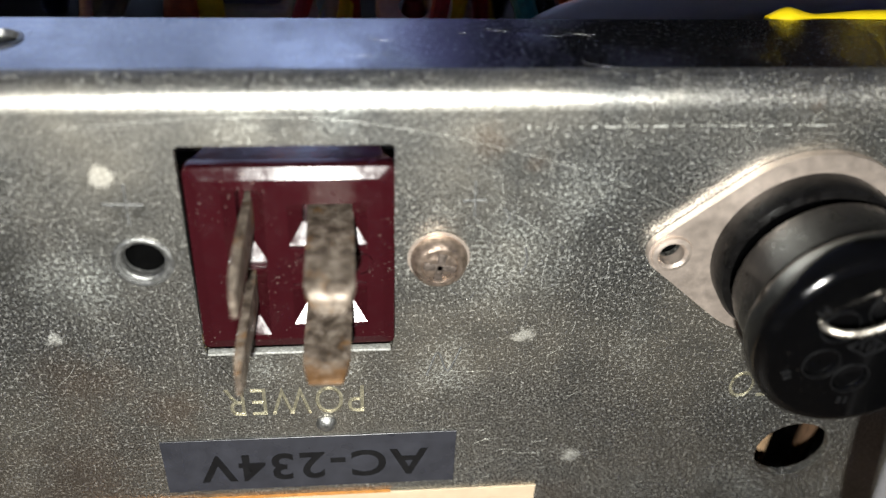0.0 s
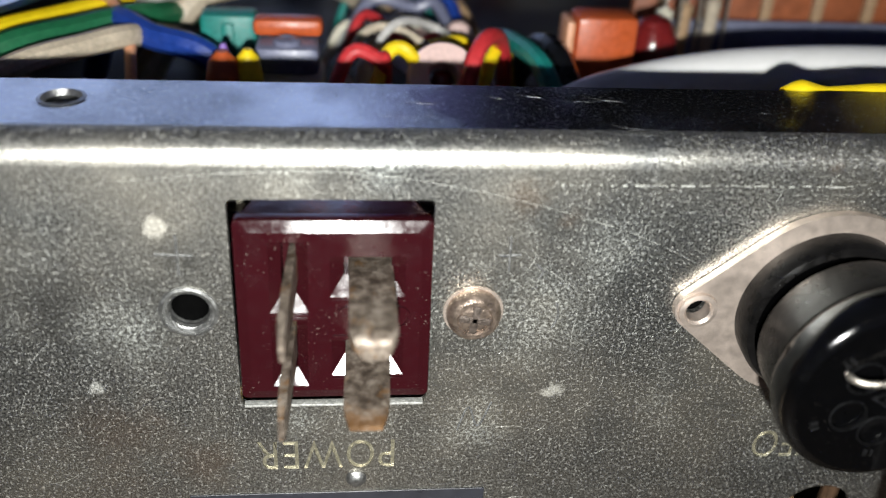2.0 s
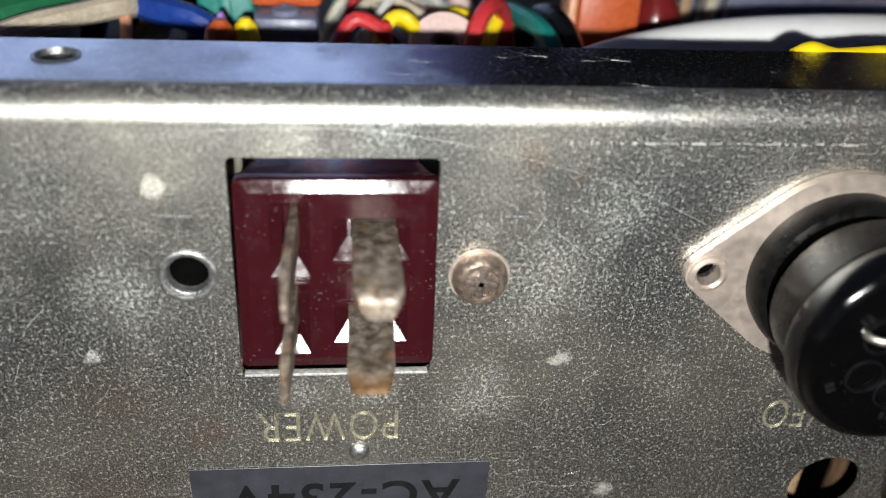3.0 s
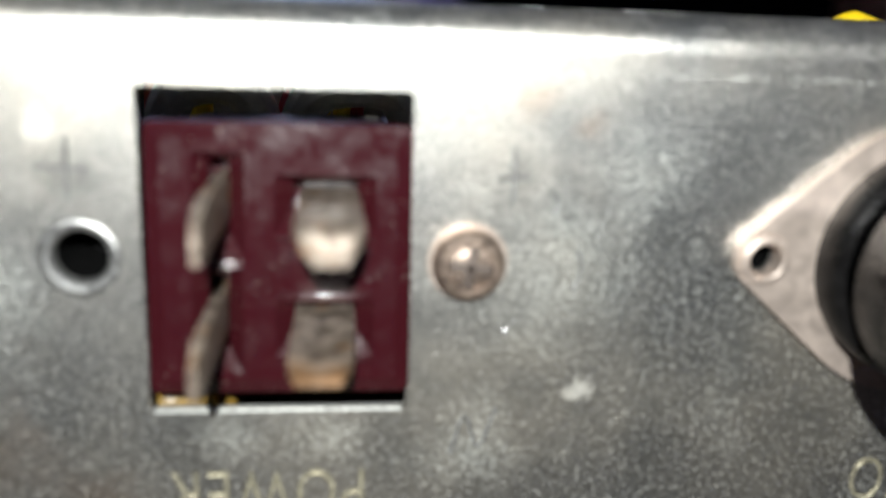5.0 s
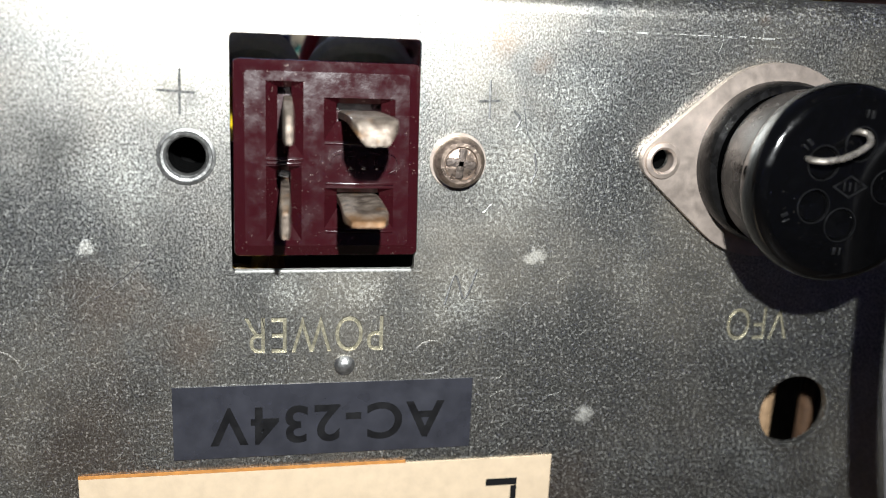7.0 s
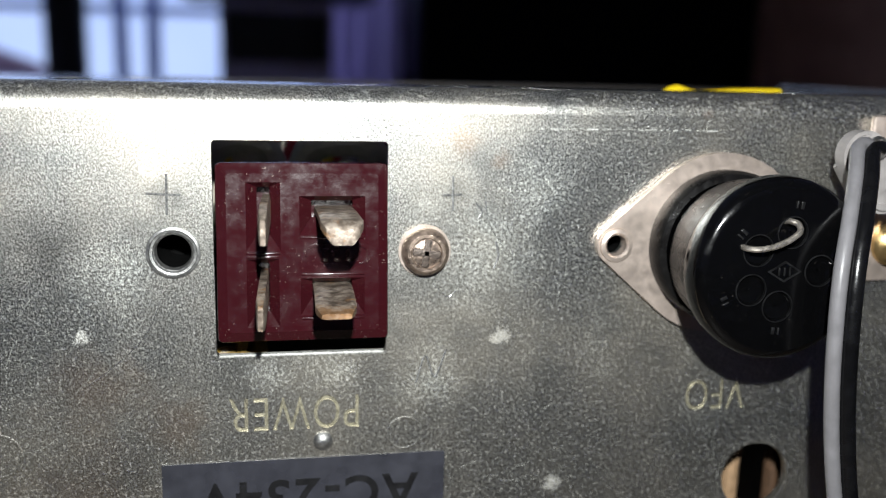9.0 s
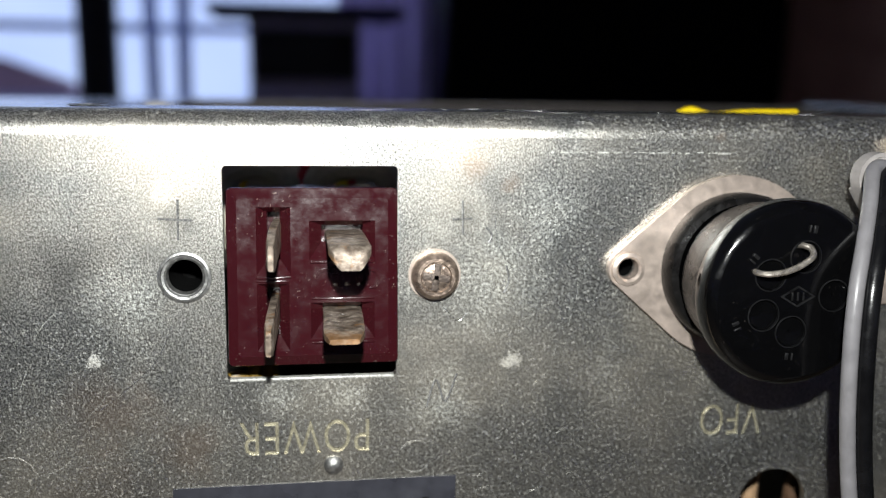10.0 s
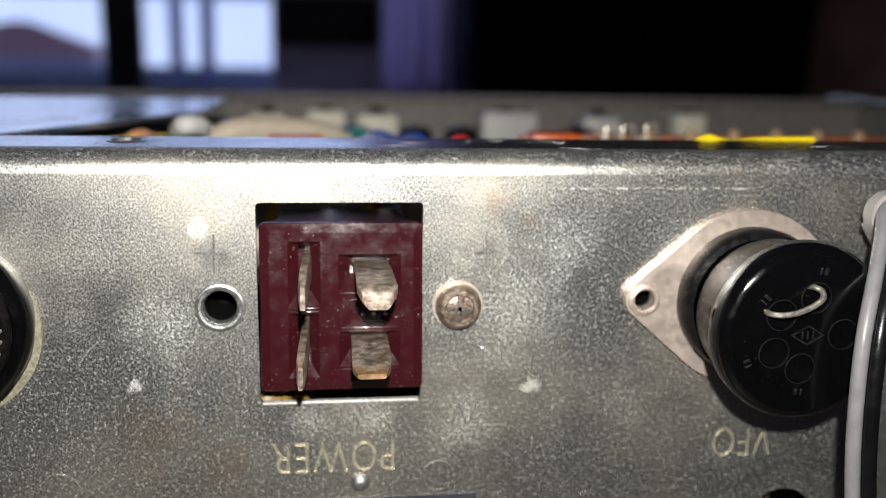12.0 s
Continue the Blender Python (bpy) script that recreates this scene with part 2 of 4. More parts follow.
PLASTER = simple("pale_violet_plaster", (0.62, 0.58, 0.68), 0.85, vary=0.08, scale=6, bump=0.0005)
CEILING = simple("white_ceiling_paint", (0.75, 0.75, 0.74), 0.9, vary=0.05, scale=5, bump=0.0004)
DARK_CLOTH = simple("black_heavy_cloth", (0.006, 0.006, 0.008), 0.95, vary=0.4, scale=40, bump=0.0005, spec=0.1)
CURTAIN = simple("lilac_curtain_cloth", (0.72, 0.64, 0.80), 0.9, vary=0.12, scale=40, bump=0.0005)
def translucent(mat, amount):
    """Lets light through cloth from behind."""
    t = mat.node_tree
    out, b = t.nodes["Material Output"], t.nodes["Principled BSDF"]
    tr, mx = t.nodes.new("ShaderNodeBsdfTranslucent"), t.nodes.new("ShaderNodeMixShader")
    t.links.new(b.inputs["Base Color"].links[0].from_socket, tr.inputs[0])
    mx.inputs[0].default_value = amount
    t.links.new(b.outputs[0], mx.inputs[1])
    t.links.new(tr.outputs[0], mx.inputs[2])
    t.links.new(mx.outputs[0], out.inputs[0])


translucent(CURTAIN, 0.60)
SHEER = simple("pale_sheer_cloth", (0.62, 0.66, 0.82), 0.9, vary=0.1, scale=40, bump=0.0003)
translucent(SHEER, 0.65)
DOOR_WOOD = simple("red_brown_door_wood", (0.56, 0.30, 0.19), 0.55, vary=0.2, scale=9, bump=0.0004)
BLACK_PAINT = simple("matt_black_paint", (0.010, 0.011, 0.016), 0.6, vary=0.3, scale=30)
NAVY_TOP = simple("dark_navy_paint", (0.035, 0.042, 0.085), 0.6, vary=0.3, scale=30)
DIM_GREY = simple("pale_lilac_paint", (0.66, 0.60, 0.76), 0.7, vary=0.2, scale=20)
FLOORING = simple("brown_floor_boards", (0.16, 0.09, 0.05), 0.5, vary=0.3, scale=8, bump=0.0005)


def sky_material():
    m = bpy.data.materials.new("evening_sky_glow")
    m.use_nodes = True
    t = m.node_tree
    t.nodes.clear()
    out, em = t.nodes.new("ShaderNodeOutputMaterial"), t.nodes.new("ShaderNodeEmission")
    co, no, rp = t.nodes.new("ShaderNodeTexCoord"), t.nodes.new("ShaderNodeTexNoise"), t.nodes.new("ShaderNodeValToRGB")
    no.inputs["Scale"].default_value = 0.9
    rp.color_ramp.elements[0].color = (0.36, 0.50, 0.98, 1)
    rp.color_ramp.elements[1].color = (0.56, 0.70, 1.0, 1)
    t.links.new(co.outputs["Object"], no.inputs["Vector"])
    t.links.new(no.outputs["Fac"], rp.inputs[0])
    t.links.new(rp.outputs[0], em.inputs[0])
    em.inputs[1].default_value = SKY
    t.links.new(em.outputs[0], out.inputs[0])
    return m


SKY = 1.05
SKY_GLOW = sky_material()


# ---- builders ----
def thing(name, label, category, at=(0, 0, 0), group="", kind=""):
    ob = new(name)
    ob.location = at
    ob.empty_display_size = 0.005
    return tagged(ob, label, category, group, kind)


def part(name, bm, material, parent=None, label="", smooth=True):
    """Links a bmesh as one mesh object; its coordinates are the parent's own."""
    me = bpy.data.meshes.new(name)
    bmesh.ops.recalc_face_normals(bm, faces=bm.faces)
    if smooth:
        for e in bm.edges:
            e.smooth = not (len(e.link_faces) == 2 and e.calc_face_angle(0) > 0.6)
        for f in bm.faces:
            f.smooth = True
    bm.to_mesh(me)
    bm.free()
    me.materials.append(material)
    ob = new(name, me)
    if parent:
        ob.parent = parent
    if label:
        ob["label"] = label
    return ob


def box_bm(x0, x1, y0, y1, z0, z1, bevel=0.0, seg=2):
    bm = bmesh.new()
    bmesh.ops.create_cube(bm, size=1)
    for v in bm.verts:
        v.co = ((x0 + x1) / 2 + v.co.x * (x1 - x0), (y0 + y1) / 2 + v.co.y * (y1 - y0), (z0 + z1) / 2 + v.co.z * (z1 - z0))
    if bevel:
        bmesh.ops.bevel(bm, geom=bm.edges[:], offset=bevel, segments=seg, affect="EDGES", profile=0.5)
    return bm


def lathe_bm(profile, axis="y", center=(0, 0, 0), seg=48, cap=True):
    """Turns (radius, height) pairs round an axis."""
    bm = bmesh.new()
    rings = []
    for r, h in profile:
        ring = []
        for i in range(seg):
            a = 2 * math.pi * i / seg
            u, w = r * math.cos(a), r * math.sin(a)
            p = (u, h, w) if axis == "y" else ((u, w, h) if axis == "z" else (h, u, w))
            ring.append(bm.verts.new(Vector(p) + Vector(center)))
        rings.append(ring)
    for a, b in zip(rings, rings[1:]):
        for i in range(seg):
            bm.faces.new((a[i], a[(i + 1) % seg], b[(i + 1) % seg], b[i]))
    if cap:
        for ring in (rings[0], rings[-1]):
            if (ring[0].co - ring[seg // 2].co).length > 1e-7:
                bm.faces.new(ring)
    return bm


def smooth_path(points, n=8):
    """Catmull-Rom through the points."""
    p = [Vector(q) for q in points]
    p = [p[0] * 2 - p[1]] + p + [p[-1] * 2 - p[-2]]
    out = []
    for i in range(1, len(p) - 2):
        for k in range(n):
            t = k / n
            a, b, c, d = p[i - 1:i + 3]
            out.append(0.5 * (2 * b + (c - a) * t + (2 * a - 5 * b + 4 * c - d) * t * t + (3 * b - a - 3 * c + d) * t ** 3))
    out.append(p[-2])
    return out


def tube_bm(points, radius, seg=14, n=8, radii=None, flat=1.0, twist=0.0):
    """A tube along a smooth path; radii: factors along the way."""
    path = smooth_path(points, n)
    bm = bmesh.new()
    rings, side = [], None
    for i, p in enumerate(path):
        d = (path[min(i + 1, len(path) - 1)] - path[max(i - 1, 0)]).normalized()
        if side is None:
            side = d.orthogonal().normalized()
        side = (side - d * side.dot(d)).normalized()
        up = d.cross(side)
        f = 1.0
        if radii:
            s = i / (len(path) - 1) * (len(radii) - 1)
            j = min(int(s), len(radii) - 2)
            f = radii[j] + (radii[j + 1] - radii[j]) * (s - j)
        rings.append([bm.verts.new(p + radius * f * (math.cos(a + twist) * side + flat * math.sin(a + twist) * up)) for a in (2 * math.pi * k / seg for k in range(seg))])
    for a, b in zip(rings, rings[1:]):
        for i in range(seg):
            bm.faces.new((a[i], a[(i + 1) % seg], b[(i + 1) % seg], b[i]))
    bm.faces.new(rings[0])
    bm.faces.new(rings[-1])
    return bm


def circle(cx, cz, r, n=40, start=0.0):
    return [(cx + r * math.cos(start + 2 * math.pi * i / n), cz + r * math.sin(start + 2 * math.pi * i / n)) for i in range(n)]


def rounded(x0, x1, z0, z1, r, n=5):
    pts = []
    for cx, cz, a in ((x1 - r, z1 - r, 0), (x0 + r, z1 - r, 90), (x0 + r, z0 + r, 180), (x1 - r, z0 + r, 270)):
        pts += [(cx + r * math.cos(radians(a + 90 * k / n)), cz + r * math.sin(radians(a + 90 * k / n))) for k in range(n + 1)]
    return pts


def sheet_bm(outline, holes, depth, place):
    """A flat sheet with holes, given thickness; place(u, v, d) puts a point of it into space."""
    bm = bmesh.new()
    edges = []
    for loop in [outline, *holes]:
        vs = [bm.verts.new((u, v, 0)) for u, v in loop]
        edges += [bm.edges.new((vs[i], vs[(i + 1) % len(vs)])) for i in range(len(vs))]
    bmesh.ops.triangle_fill(bm, use_beauty=True, use_dissolve=False, edges=edges, normal=(0, 0, 1))
    faces = bm.faces[:]
    made = bmesh.ops.extrude_face_region(bm, geom=faces)
    for v in made["geom"]:
        if isinstance(v, bmesh.types.BMVert):
            v.co.z = depth
    for v in bm.verts:
        v.co = place(*v.co)
    return bm


def merge(*bms):
    out = bmesh.new()
    for b in bms:
        me = bpy.data.meshes.new("tmp")
        b.to_mesh(me)
        b.free()
        out.from_mesh(me)
        bpy.data.meshes.remove(me)
    return out


def text_bm(words, size, thin=0.0, depth=0.00006, bevel=0.0, spacing=1.0):
    """Letters in the built-in font, centred, lying in the x-y plane."""
    cu = bpy.data.curves.new("tmp", "FONT")
    cu.body, cu.size, cu.align_x, cu.align_y = words, size, "CENTER", "CENTER"
    cu.extrude, cu.offset, cu.bevel_depth, cu.space_character = depth, thin, bevel, spacing
    cu.resolution_u = 6
    ob = bpy.data.objects.new("tmp", cu)
    scene.collection.objects.link(ob)
    bpy.context.view_layer.update()
    me = bpy.data.meshes.new_from_object(ob.evaluated_get(bpy.context.evaluated_depsgraph_get()))
    bm = bmesh.new()
    bm.from_mesh(me)
    bpy.data.objects.remove(ob)
    bpy.data.meshes.remove(me)
    bpy.data.curves.remove(cu)
    return bm


def text_loops(words, size, thin, spacing, cx, cz):
    """Outlines of letters in the built-in font, upside down on the rear face, as loops of (x, z)."""
    cu = bpy.data.curves.new("tmp", "FONT")
    cu.body, cu.size, cu.align_x, cu.align_y = words, size, "CENTER", "CENTER"
    cu.offset, cu.space_character, cu.resolution_u, cu.fill_mode = thin, spacing, 4, "NONE"
    ob = bpy.data.objects.new("tmp", cu)
    scene.collection.objects.link(ob)
    bpy.context.view_layer.update()
    me = bpy.data.meshes.new_from_object(ob.evaluated_get(bpy.context.evaluated_depsgraph_get()))
    near = {}
    for e in me.edges:
        a, b = e.vertices
        near.setdefault(a, []).append(b)
        near.setdefault(b, []).append(a)
    loops, seen = [], set()
    for start in near:
        if start in seen:
            continue
        loop, at = [], start
        while at is not None:
            seen.add(at)
            loop.append((cx - 0.70 * me.vertices[at].co.x, cz - me.vertices[at].co.y))
            at = next((n for n in near[at] if n not in seen), None)
        clean = [p for i, p in enumerate(loop) if math.dist(p, loop[i - 1]) > 1e-6]
        if len(clean) > 2:
            loops.append(clean)
    bpy.data.objects.remove(ob)
    bpy.data.meshes.remove(me)
    bpy.data.curves.remove(cu)
    return loops


def put(bm, m):
    bmesh.ops.transform(bm, matrix=m, verts=bm.verts[:])
    return bm


def on_panel(x, z, y, turn=180.0):
    """The pose of flat lettering on the rear face, upside down as the set lies."""
    return pose(x, y, z, 90, 0, 0) @ pose(0, 0, 0, 0, 0, turn)


# ---- the room ----
def backdrop():
    ob = part("backdrop", box_bm(-9, 7, 6.0, 6.05, -3, 7), SKY_GLOW)
    return tagged(ob, "pale blue evening sky beyond the window", "sky", kind="structure")


def room():
    wall = sheet_bm([(-3.0, -0.75), (1.5, -0.75), (1.5, 2.2), (-3.0, 2.2)], [[(-2.4, 0.0), (0.42, 0.0), (0.42, 2.05), (-2.4, 2.05)]], 0.25, lambda u, v, d: (u, 3.1 + d, v))
    tagged(part("wall_north", wall, PLASTER), "dim plaster wall with a wide window", "wall", kind="structure")
    for name, b in (("wall_east", (1.5, 1.65, -2.0, 3.35, -0.75, 2.2)), ("wall_west", (-3.15, -3.0, -2.0, 3.35, -0.75, 2.2)), ("wall_south", (-3.0, 1.5, -2.15, -2.0, -0.75, 2.2))):
        tagged(part(name, box_bm(*b), PLASTER), "dim plaster wall of the room", "wall", kind="structure")
    tagged(part("ceiling", box_bm(-3.15, 1.65, -2.15, 3.35, 2.2, 2.3), CEILING), "plain white ceiling in dim light", "ceiling", kind="structure")
    tagged(part("floor", box_bm(-3.15, 1.65, -2.15, 3.35, -0.85, -0.75), FLOORING), "dark brown boarded floor", "floor", kind="structure")
    win = thing("window_1", "white framed window with evening light behind", "window", (0, 3.12, 0), kind="structure")
    for x in (-1.85, -1.22):
        part("mullion", box_bm(x - 0.022, x + 0.022, 0.02, 0.08, 0.0, 2.05, 0.004), DIM_GREY, win)
    for z in (0.0, 0.26, 1.2, 2.0):
        part("rail", box_bm(-2.4, 0.42, 0.03, 0.07, z, z + 0.03, 0.004), SHEER, win)
    part("window_sill", box_bm(-2.45, 0.45, -0.12, 0.25, -0.03, 0.0, 0.006), SHEER, win)
    # miniature house just beyond the window, sized to look far off to the camera
    house = thing("house", "miniature red-roofed house beyond the window, sized to look far", "house", (-1.75, 5.0, -0.6))
    part("wall", box_bm(-0.35, 0.50, 0, 0.4, 0, 0.62), DIM_GREY, house)
    bm = bmesh.new()
    vs = [bm.verts.new(p) for p in ((-0.42, -0.05, 0.62), (0.57, -0.05, 0.62), (0.57, 0.45, 0.62), (-0.42, 0.45, 0.62), (0.02, 0.2, 0.80), (0.13, 0.2, 0.80))]
    for f in ((0, 1, 5, 4), (1, 2, 5), (2, 3, 4, 5), (3, 0, 4), (0, 3, 2, 1)):
        bm.faces.new([vs[i] for i in f])
    part("roof", bm, simple("small_red_roof", (0.34, 0.20, 0.24), 0.9, scale=8, bump=0), house, "dusky red roof", smooth=False)


def pleated(x0, x1, y, z0, z1, folds, depth, lean=0.0):
    bm = bmesh.new()
    n = folds * 8
    rows = []
    for k in range(9):
        v = k / 8
        rows.append([bm.verts.new((x0 + (x1 - x0) * i / n + lean * v * v, y + depth * math.sin(2 * math.pi * folds * i / n + 0.3 * v) * (1 - 0.3 * v), z0 + (z1 - z0) * v)) for i in range(n + 1)])
    for a, b in zip(rows, rows[1:]):
        for i in range(n):
            bm.faces.new((a[i], a[i + 1], b[i + 1], b[i]))
    made = bmesh.ops.extrude_face_region(bm, geom=bm.faces[:])
    for v in made["geom"]:
        if isinstance(v, bmesh.types.BMVert):
            v.co.y += 0.006
    return bm


def far_furniture():
    stand = thing("floor_lamp", "slim black floor lamp stem before the window", "lamp", (-0.597, 2.7, -0.75))
    part("pole", tube_bm([(0, 0, 0.03), (0.01, 0, 1.0), (0.0, 0, 2.2)], 0.060, 16), BLACK_PAINT, stand)
    part("base_plate", lathe_bm([(0.0, 0), (0.16, 0), (0.16, 0.02), (0.03, 0.04), (0.0, 0.04)], "z", cap=False), BLACK_PAINT, stand)
    part("shade", lathe_bm([(0.10, 2.55), (0.22, 2.25), (0.215, 2.25), (0.095, 2.55)], "z", cap=False), BLACK_PAINT, stand)
    for i, (x, lean) in enumerate(((-0.50, -0.10), (-0.40, 0.12))):
        c = part("sheer_curtain", pleated(x, x + 0.045, 2.98 - 0.03 * i, -0.1, 2.1, 2, 0.012, lean), SHEER)
        tagged(c, "thin pale sheer curtain strip gathered aside", "curtain", "sheer curtains")
    c = part("lilac_curtain", pleated(0.12, 0.52, 2.95, -0.7, 2.15, 5, 0.03), CURTAIN)
    tagged(c, "lilac cloth curtain hanging in soft folds", "curtain")
    cab = thing("display_cabinet", "small cabinet with dark glass door and overhanging top", "cabinet", (0.015, 2.62, -0.75))
    part("body", box_bm(-0.165, 0.165, 0, 0.25, 0.05, 1.04, 0.006), DIM_GREY, cab)
    part("door", box_bm(-0.150, 0.150, -0.02, -0.001, 0.86, 1.005, 0.004), BLACK_PAINT, cab, "dark glass door")
    part("door", box_bm(-0.150, 0.150, -0.02, -0.001, 0.10, 0.80, 0.004), DIM_GREY, cab)
    part("top", box_bm(-0.28, 0.29, -0.06, 0.28, 1.041, 1.075, 0.012), NAVY_TOP, cab, "dark overhanging top")
    for x in (-0.14, 0.14):
        for y in (0.03, 0.22):
            part("leg", box_bm(x - 0.02, x + 0.02, y - 0.02, y + 0.02, 0, 0.05, 0.003), DIM_GREY, cab)
    ward = thing("wardrobe", "tall black wardrobe against the wall", "wardrobe", (1.03, 2.5, -0.75))
    part("carcass", box_bm(-0.61, 0.46, 0.02, 0.58, 0.06, 2.9, 0.006), BLACK_PAINT, ward)
    for x0, x1 in ((-0.605, -0.08), (-0.075, 0.455)):
        d = part("door", box_bm(x0, x1, -0.002, 0.019, 0.08, 2.88, 0.004), DARK_CLOTH, ward)
        part("handle", box_bm(x1 - 0.05, x1 - 0.035, -0.03, -0.0021, 1.3, 1.45, 0.004), BLACK_PAINT, d)
    part("plinth", box_bm(-0.60, 0.445, 0.04, 0.56, 0, 0.06), BLACK_PAINT, ward)
    door = thing("door_1", "red-brown wooden door standing in shade", "door", (1.497, 1.9, -0.75), kind="structure")
    part("leaf", box_bm(-0.04, 0, -0.58, 0.58, 0.01, 2.6, 0.004), DOOR_WOOD, door)
    for z0, z1 in ((0.2, 0.95), (1.15, 2.4)):
        part("panel", box_bm(-0.052, -0.041, -0.42, 0.42, z0, z1, 0.005), DOOR_WOOD, door)
    table = thing("work_table", "wooden work table out of view, darkened to cut bounce light", "table", (0.05, 0.10, -0.75))
    part("tabletop", box_bm(-0.75, 0.75, -0.45, 0.40, 0.712, 0.75, 0.004), OAK, table)
    for x in (-0.68, 0.68):
        for y in (-0.38, 0.33):
            part("leg", box_bm(x - 0.03, x + 0.03, y - 0.03, y + 0.03, 0, 0.711, 0.004), OAK, table)


# ---- the radio chassis ----
TOP = 0.110
X0, X1, DEEP = -0.112, 0.212, 0.200


def chassis():
    ch = thing("radio_chassis", "open zinc-plated steel radio chassis lying upside down", "radio")
    r = 0.0031
    front = sheet_bm([(X0, 0), (X1, 0), (X1, TOP - r), (X0, TOP - r)],
                     [rounded(0.0055, 0.0270, 0.0760, 0.1033, 0.0006), circle(0.0007, 0.0895, 0.0029), circle(0.0573, 0.0900, 0.0015, 24),
                      circle(0.0720, 0.0900, 0.0095), circle(0.0813, 0.0551, 0.0051), circle(0.0318, 0.0894, 0.0015, 20),
                      *text_loops("POWER", 0.0066, -0.00008, 1.10, 0.0153, 0.0683), *text_loops("VFO", 0.0066, -0.00008, 1.10, 0.0739, 0.0683)],
                     0.0011, lambda u, v, d: (u, d, v))
    # rounded fold between rear face and top lip
    bend = bmesh.new()
    n = 10
    rings = []
    for k in range(n + 1):
        a = math.pi / 2 * k / n
        ring = []
        for rad in (r, r - 0.0011):
            ring.append((r - rad * math.cos(a), TOP - r + rad * math.sin(a)))
        rings.append(ring)
    cols = [[[bend.verts.new((x, *p)) for p in ring] for ring in rings] for x in (X0, -0.05, 0.03, 0.12, X1)]
    for a, b in zip(cols, cols[1:]):
        for k in range(n):
            bend.faces.new((a[k][0], b[k][0], b[k + 1][0], a[k + 1][0]))
            bend.faces.new((a[k][1], a[k + 1][1], b[k + 1][1], b[k][1]))
    panel = part("rear_panel", merge(front, bend), ZINC, ch, "speckled zinc-plated rear panel")
    lip = sheet_bm([(X0, r), (X1, r), (X1, 0.0155), (X0, 0.0155)], [circle(-0.0119, 0.0099, 0.0020, 32)], -0.0011, lambda u, v, d: (u, v, TOP + d))
    part("top_lip", lip, LIP, ch, "smooth bright folded top lip")
    lipr = random.Random(8)
    for i in range(12):
        x, y = lipr.uniform(0.02, 0.088), lipr.uniform(0.0032, 0.0145)
        a, ln = lipr.uniform(-0.9, 0.9), lipr.uniform(0.001, 0.006)
        part("scratch", tube_bm([(x, y, TOP), (x + ln * 0.5 * math.cos(a), min(0.0152, max(0.0028, y + ln * 0.5 * math.sin(a))), TOP), (x + ln * math.cos(a + 0.2), min(0.0152, max(0.0028, y + ln * math.sin(a + 0.2))), TOP)], 0.000010, 4, 4), STEEL_BARE, ch)
    part("lip_nut", lathe_bm([(0.0027, -0.0011), (0.0027, -0.004), (0.0018, -0.004), (0.0020, -0.0034), (0.0018, -0.0028), (0.0020, -0.0022), (0.0018, -0.0016), (0.0020, -0.0010), (0.0018, -0.0004), (0.0021, 0.0002), (0.0025, 0.0001)], "z", (-0.0119, 0.0099, TOP), 32, False), STEEL_BARE, ch)
    # threaded insert in the rear panel
    prof = [(0.0033, 0.0001), (0.0032, -0.0002), (0.0029, -0.0003), (0.0028, -0.0001), (0.0025, -0.00005), (0.0024, 0.0001)]
    for k in range(4):
        prof += [(0.0021 if k % 2 else 0.00225, 0.0002 + 0.0004 * k)]
    part("threaded_insert", lathe_bm(prof, "y", (0.0007, 0, 0.0895), 40, False), DULL_STEEL, panel, "dull threaded insert")
    # near-black cups added behind the holes paint the shade inside them
    part("shade_cup", lathe_bm([(0.0021, 0.0013), (0.0021, 0.009), (0.0001, 0.0091)], "y", (0.0007, 0, 0.0895), 32, False), SHADE_SLUG_BLACK, panel, "black-lined cup painting the hole's shade")
    part("shade_cup", lathe_bm([(0.0017, 0.0012), (0.0017, 0.009), (0.0001, 0.0091)], "y", (0.0573, 0, 0.0900), 32, False), SHADE_SLUG_BLACK, panel, "black-lined cup painting the hole's shade")
    part("rivet_dimple", lathe_bm([(0.0013, 0.0002), (0.00125, -0.0003), (0.0009, -0.0007), (0.0004, -0.0009), (0.00005, -0.00095)], "y", (0.0188, 0, 0.0640), 28), DULL_STEEL, panel, "small domed bump")
    part("hole_rim", lathe_bm([(0.0060, 0.00002), (0.0055, -0.0001), (0.0051, 0.0), (0.0051, 0.0011)], "y", (0.0813, 0, 0.0551), 48, False), ZINC, panel)
    # added strip paints the light caught by the plug opening's lower cut edge
    part("cut_edge_light", box_bm(0.0058, 0.0267, -0.00010, 0.0009, 0.07580, 0.07618, 0.00012), SCUFF, panel, "added strip for light on the cut edge")
    # stamped wording, upside down; the yellowish floor tint stands in for glints over grime
    part("stamped_word", box_bm(0.0050, 0.0260, 0.00030, 0.0008, 0.0650, 0.0716), STAMPED, panel, "sunken grimy stamped word POWER with glint tint")
    part("stamped_word", box_bm(0.0670, 0.0810, 0.00030, 0.0008, 0.0650, 0.0716), STAMPED, panel, "sunken grimy stamped word VFO with glint tint")
    for cx, cz, rr in ((0.0296, 0.0645, 0.0022), (-0.0211, 0.0640, 0.0028)):
        part("stamped_ring", lathe_bm([(rr + 0.0002, 0.0), (rr, -0.00006), (rr - 0.0002, 0.0)], "y", (cx, -0.00001, cz), 40, False), ZINC, panel)
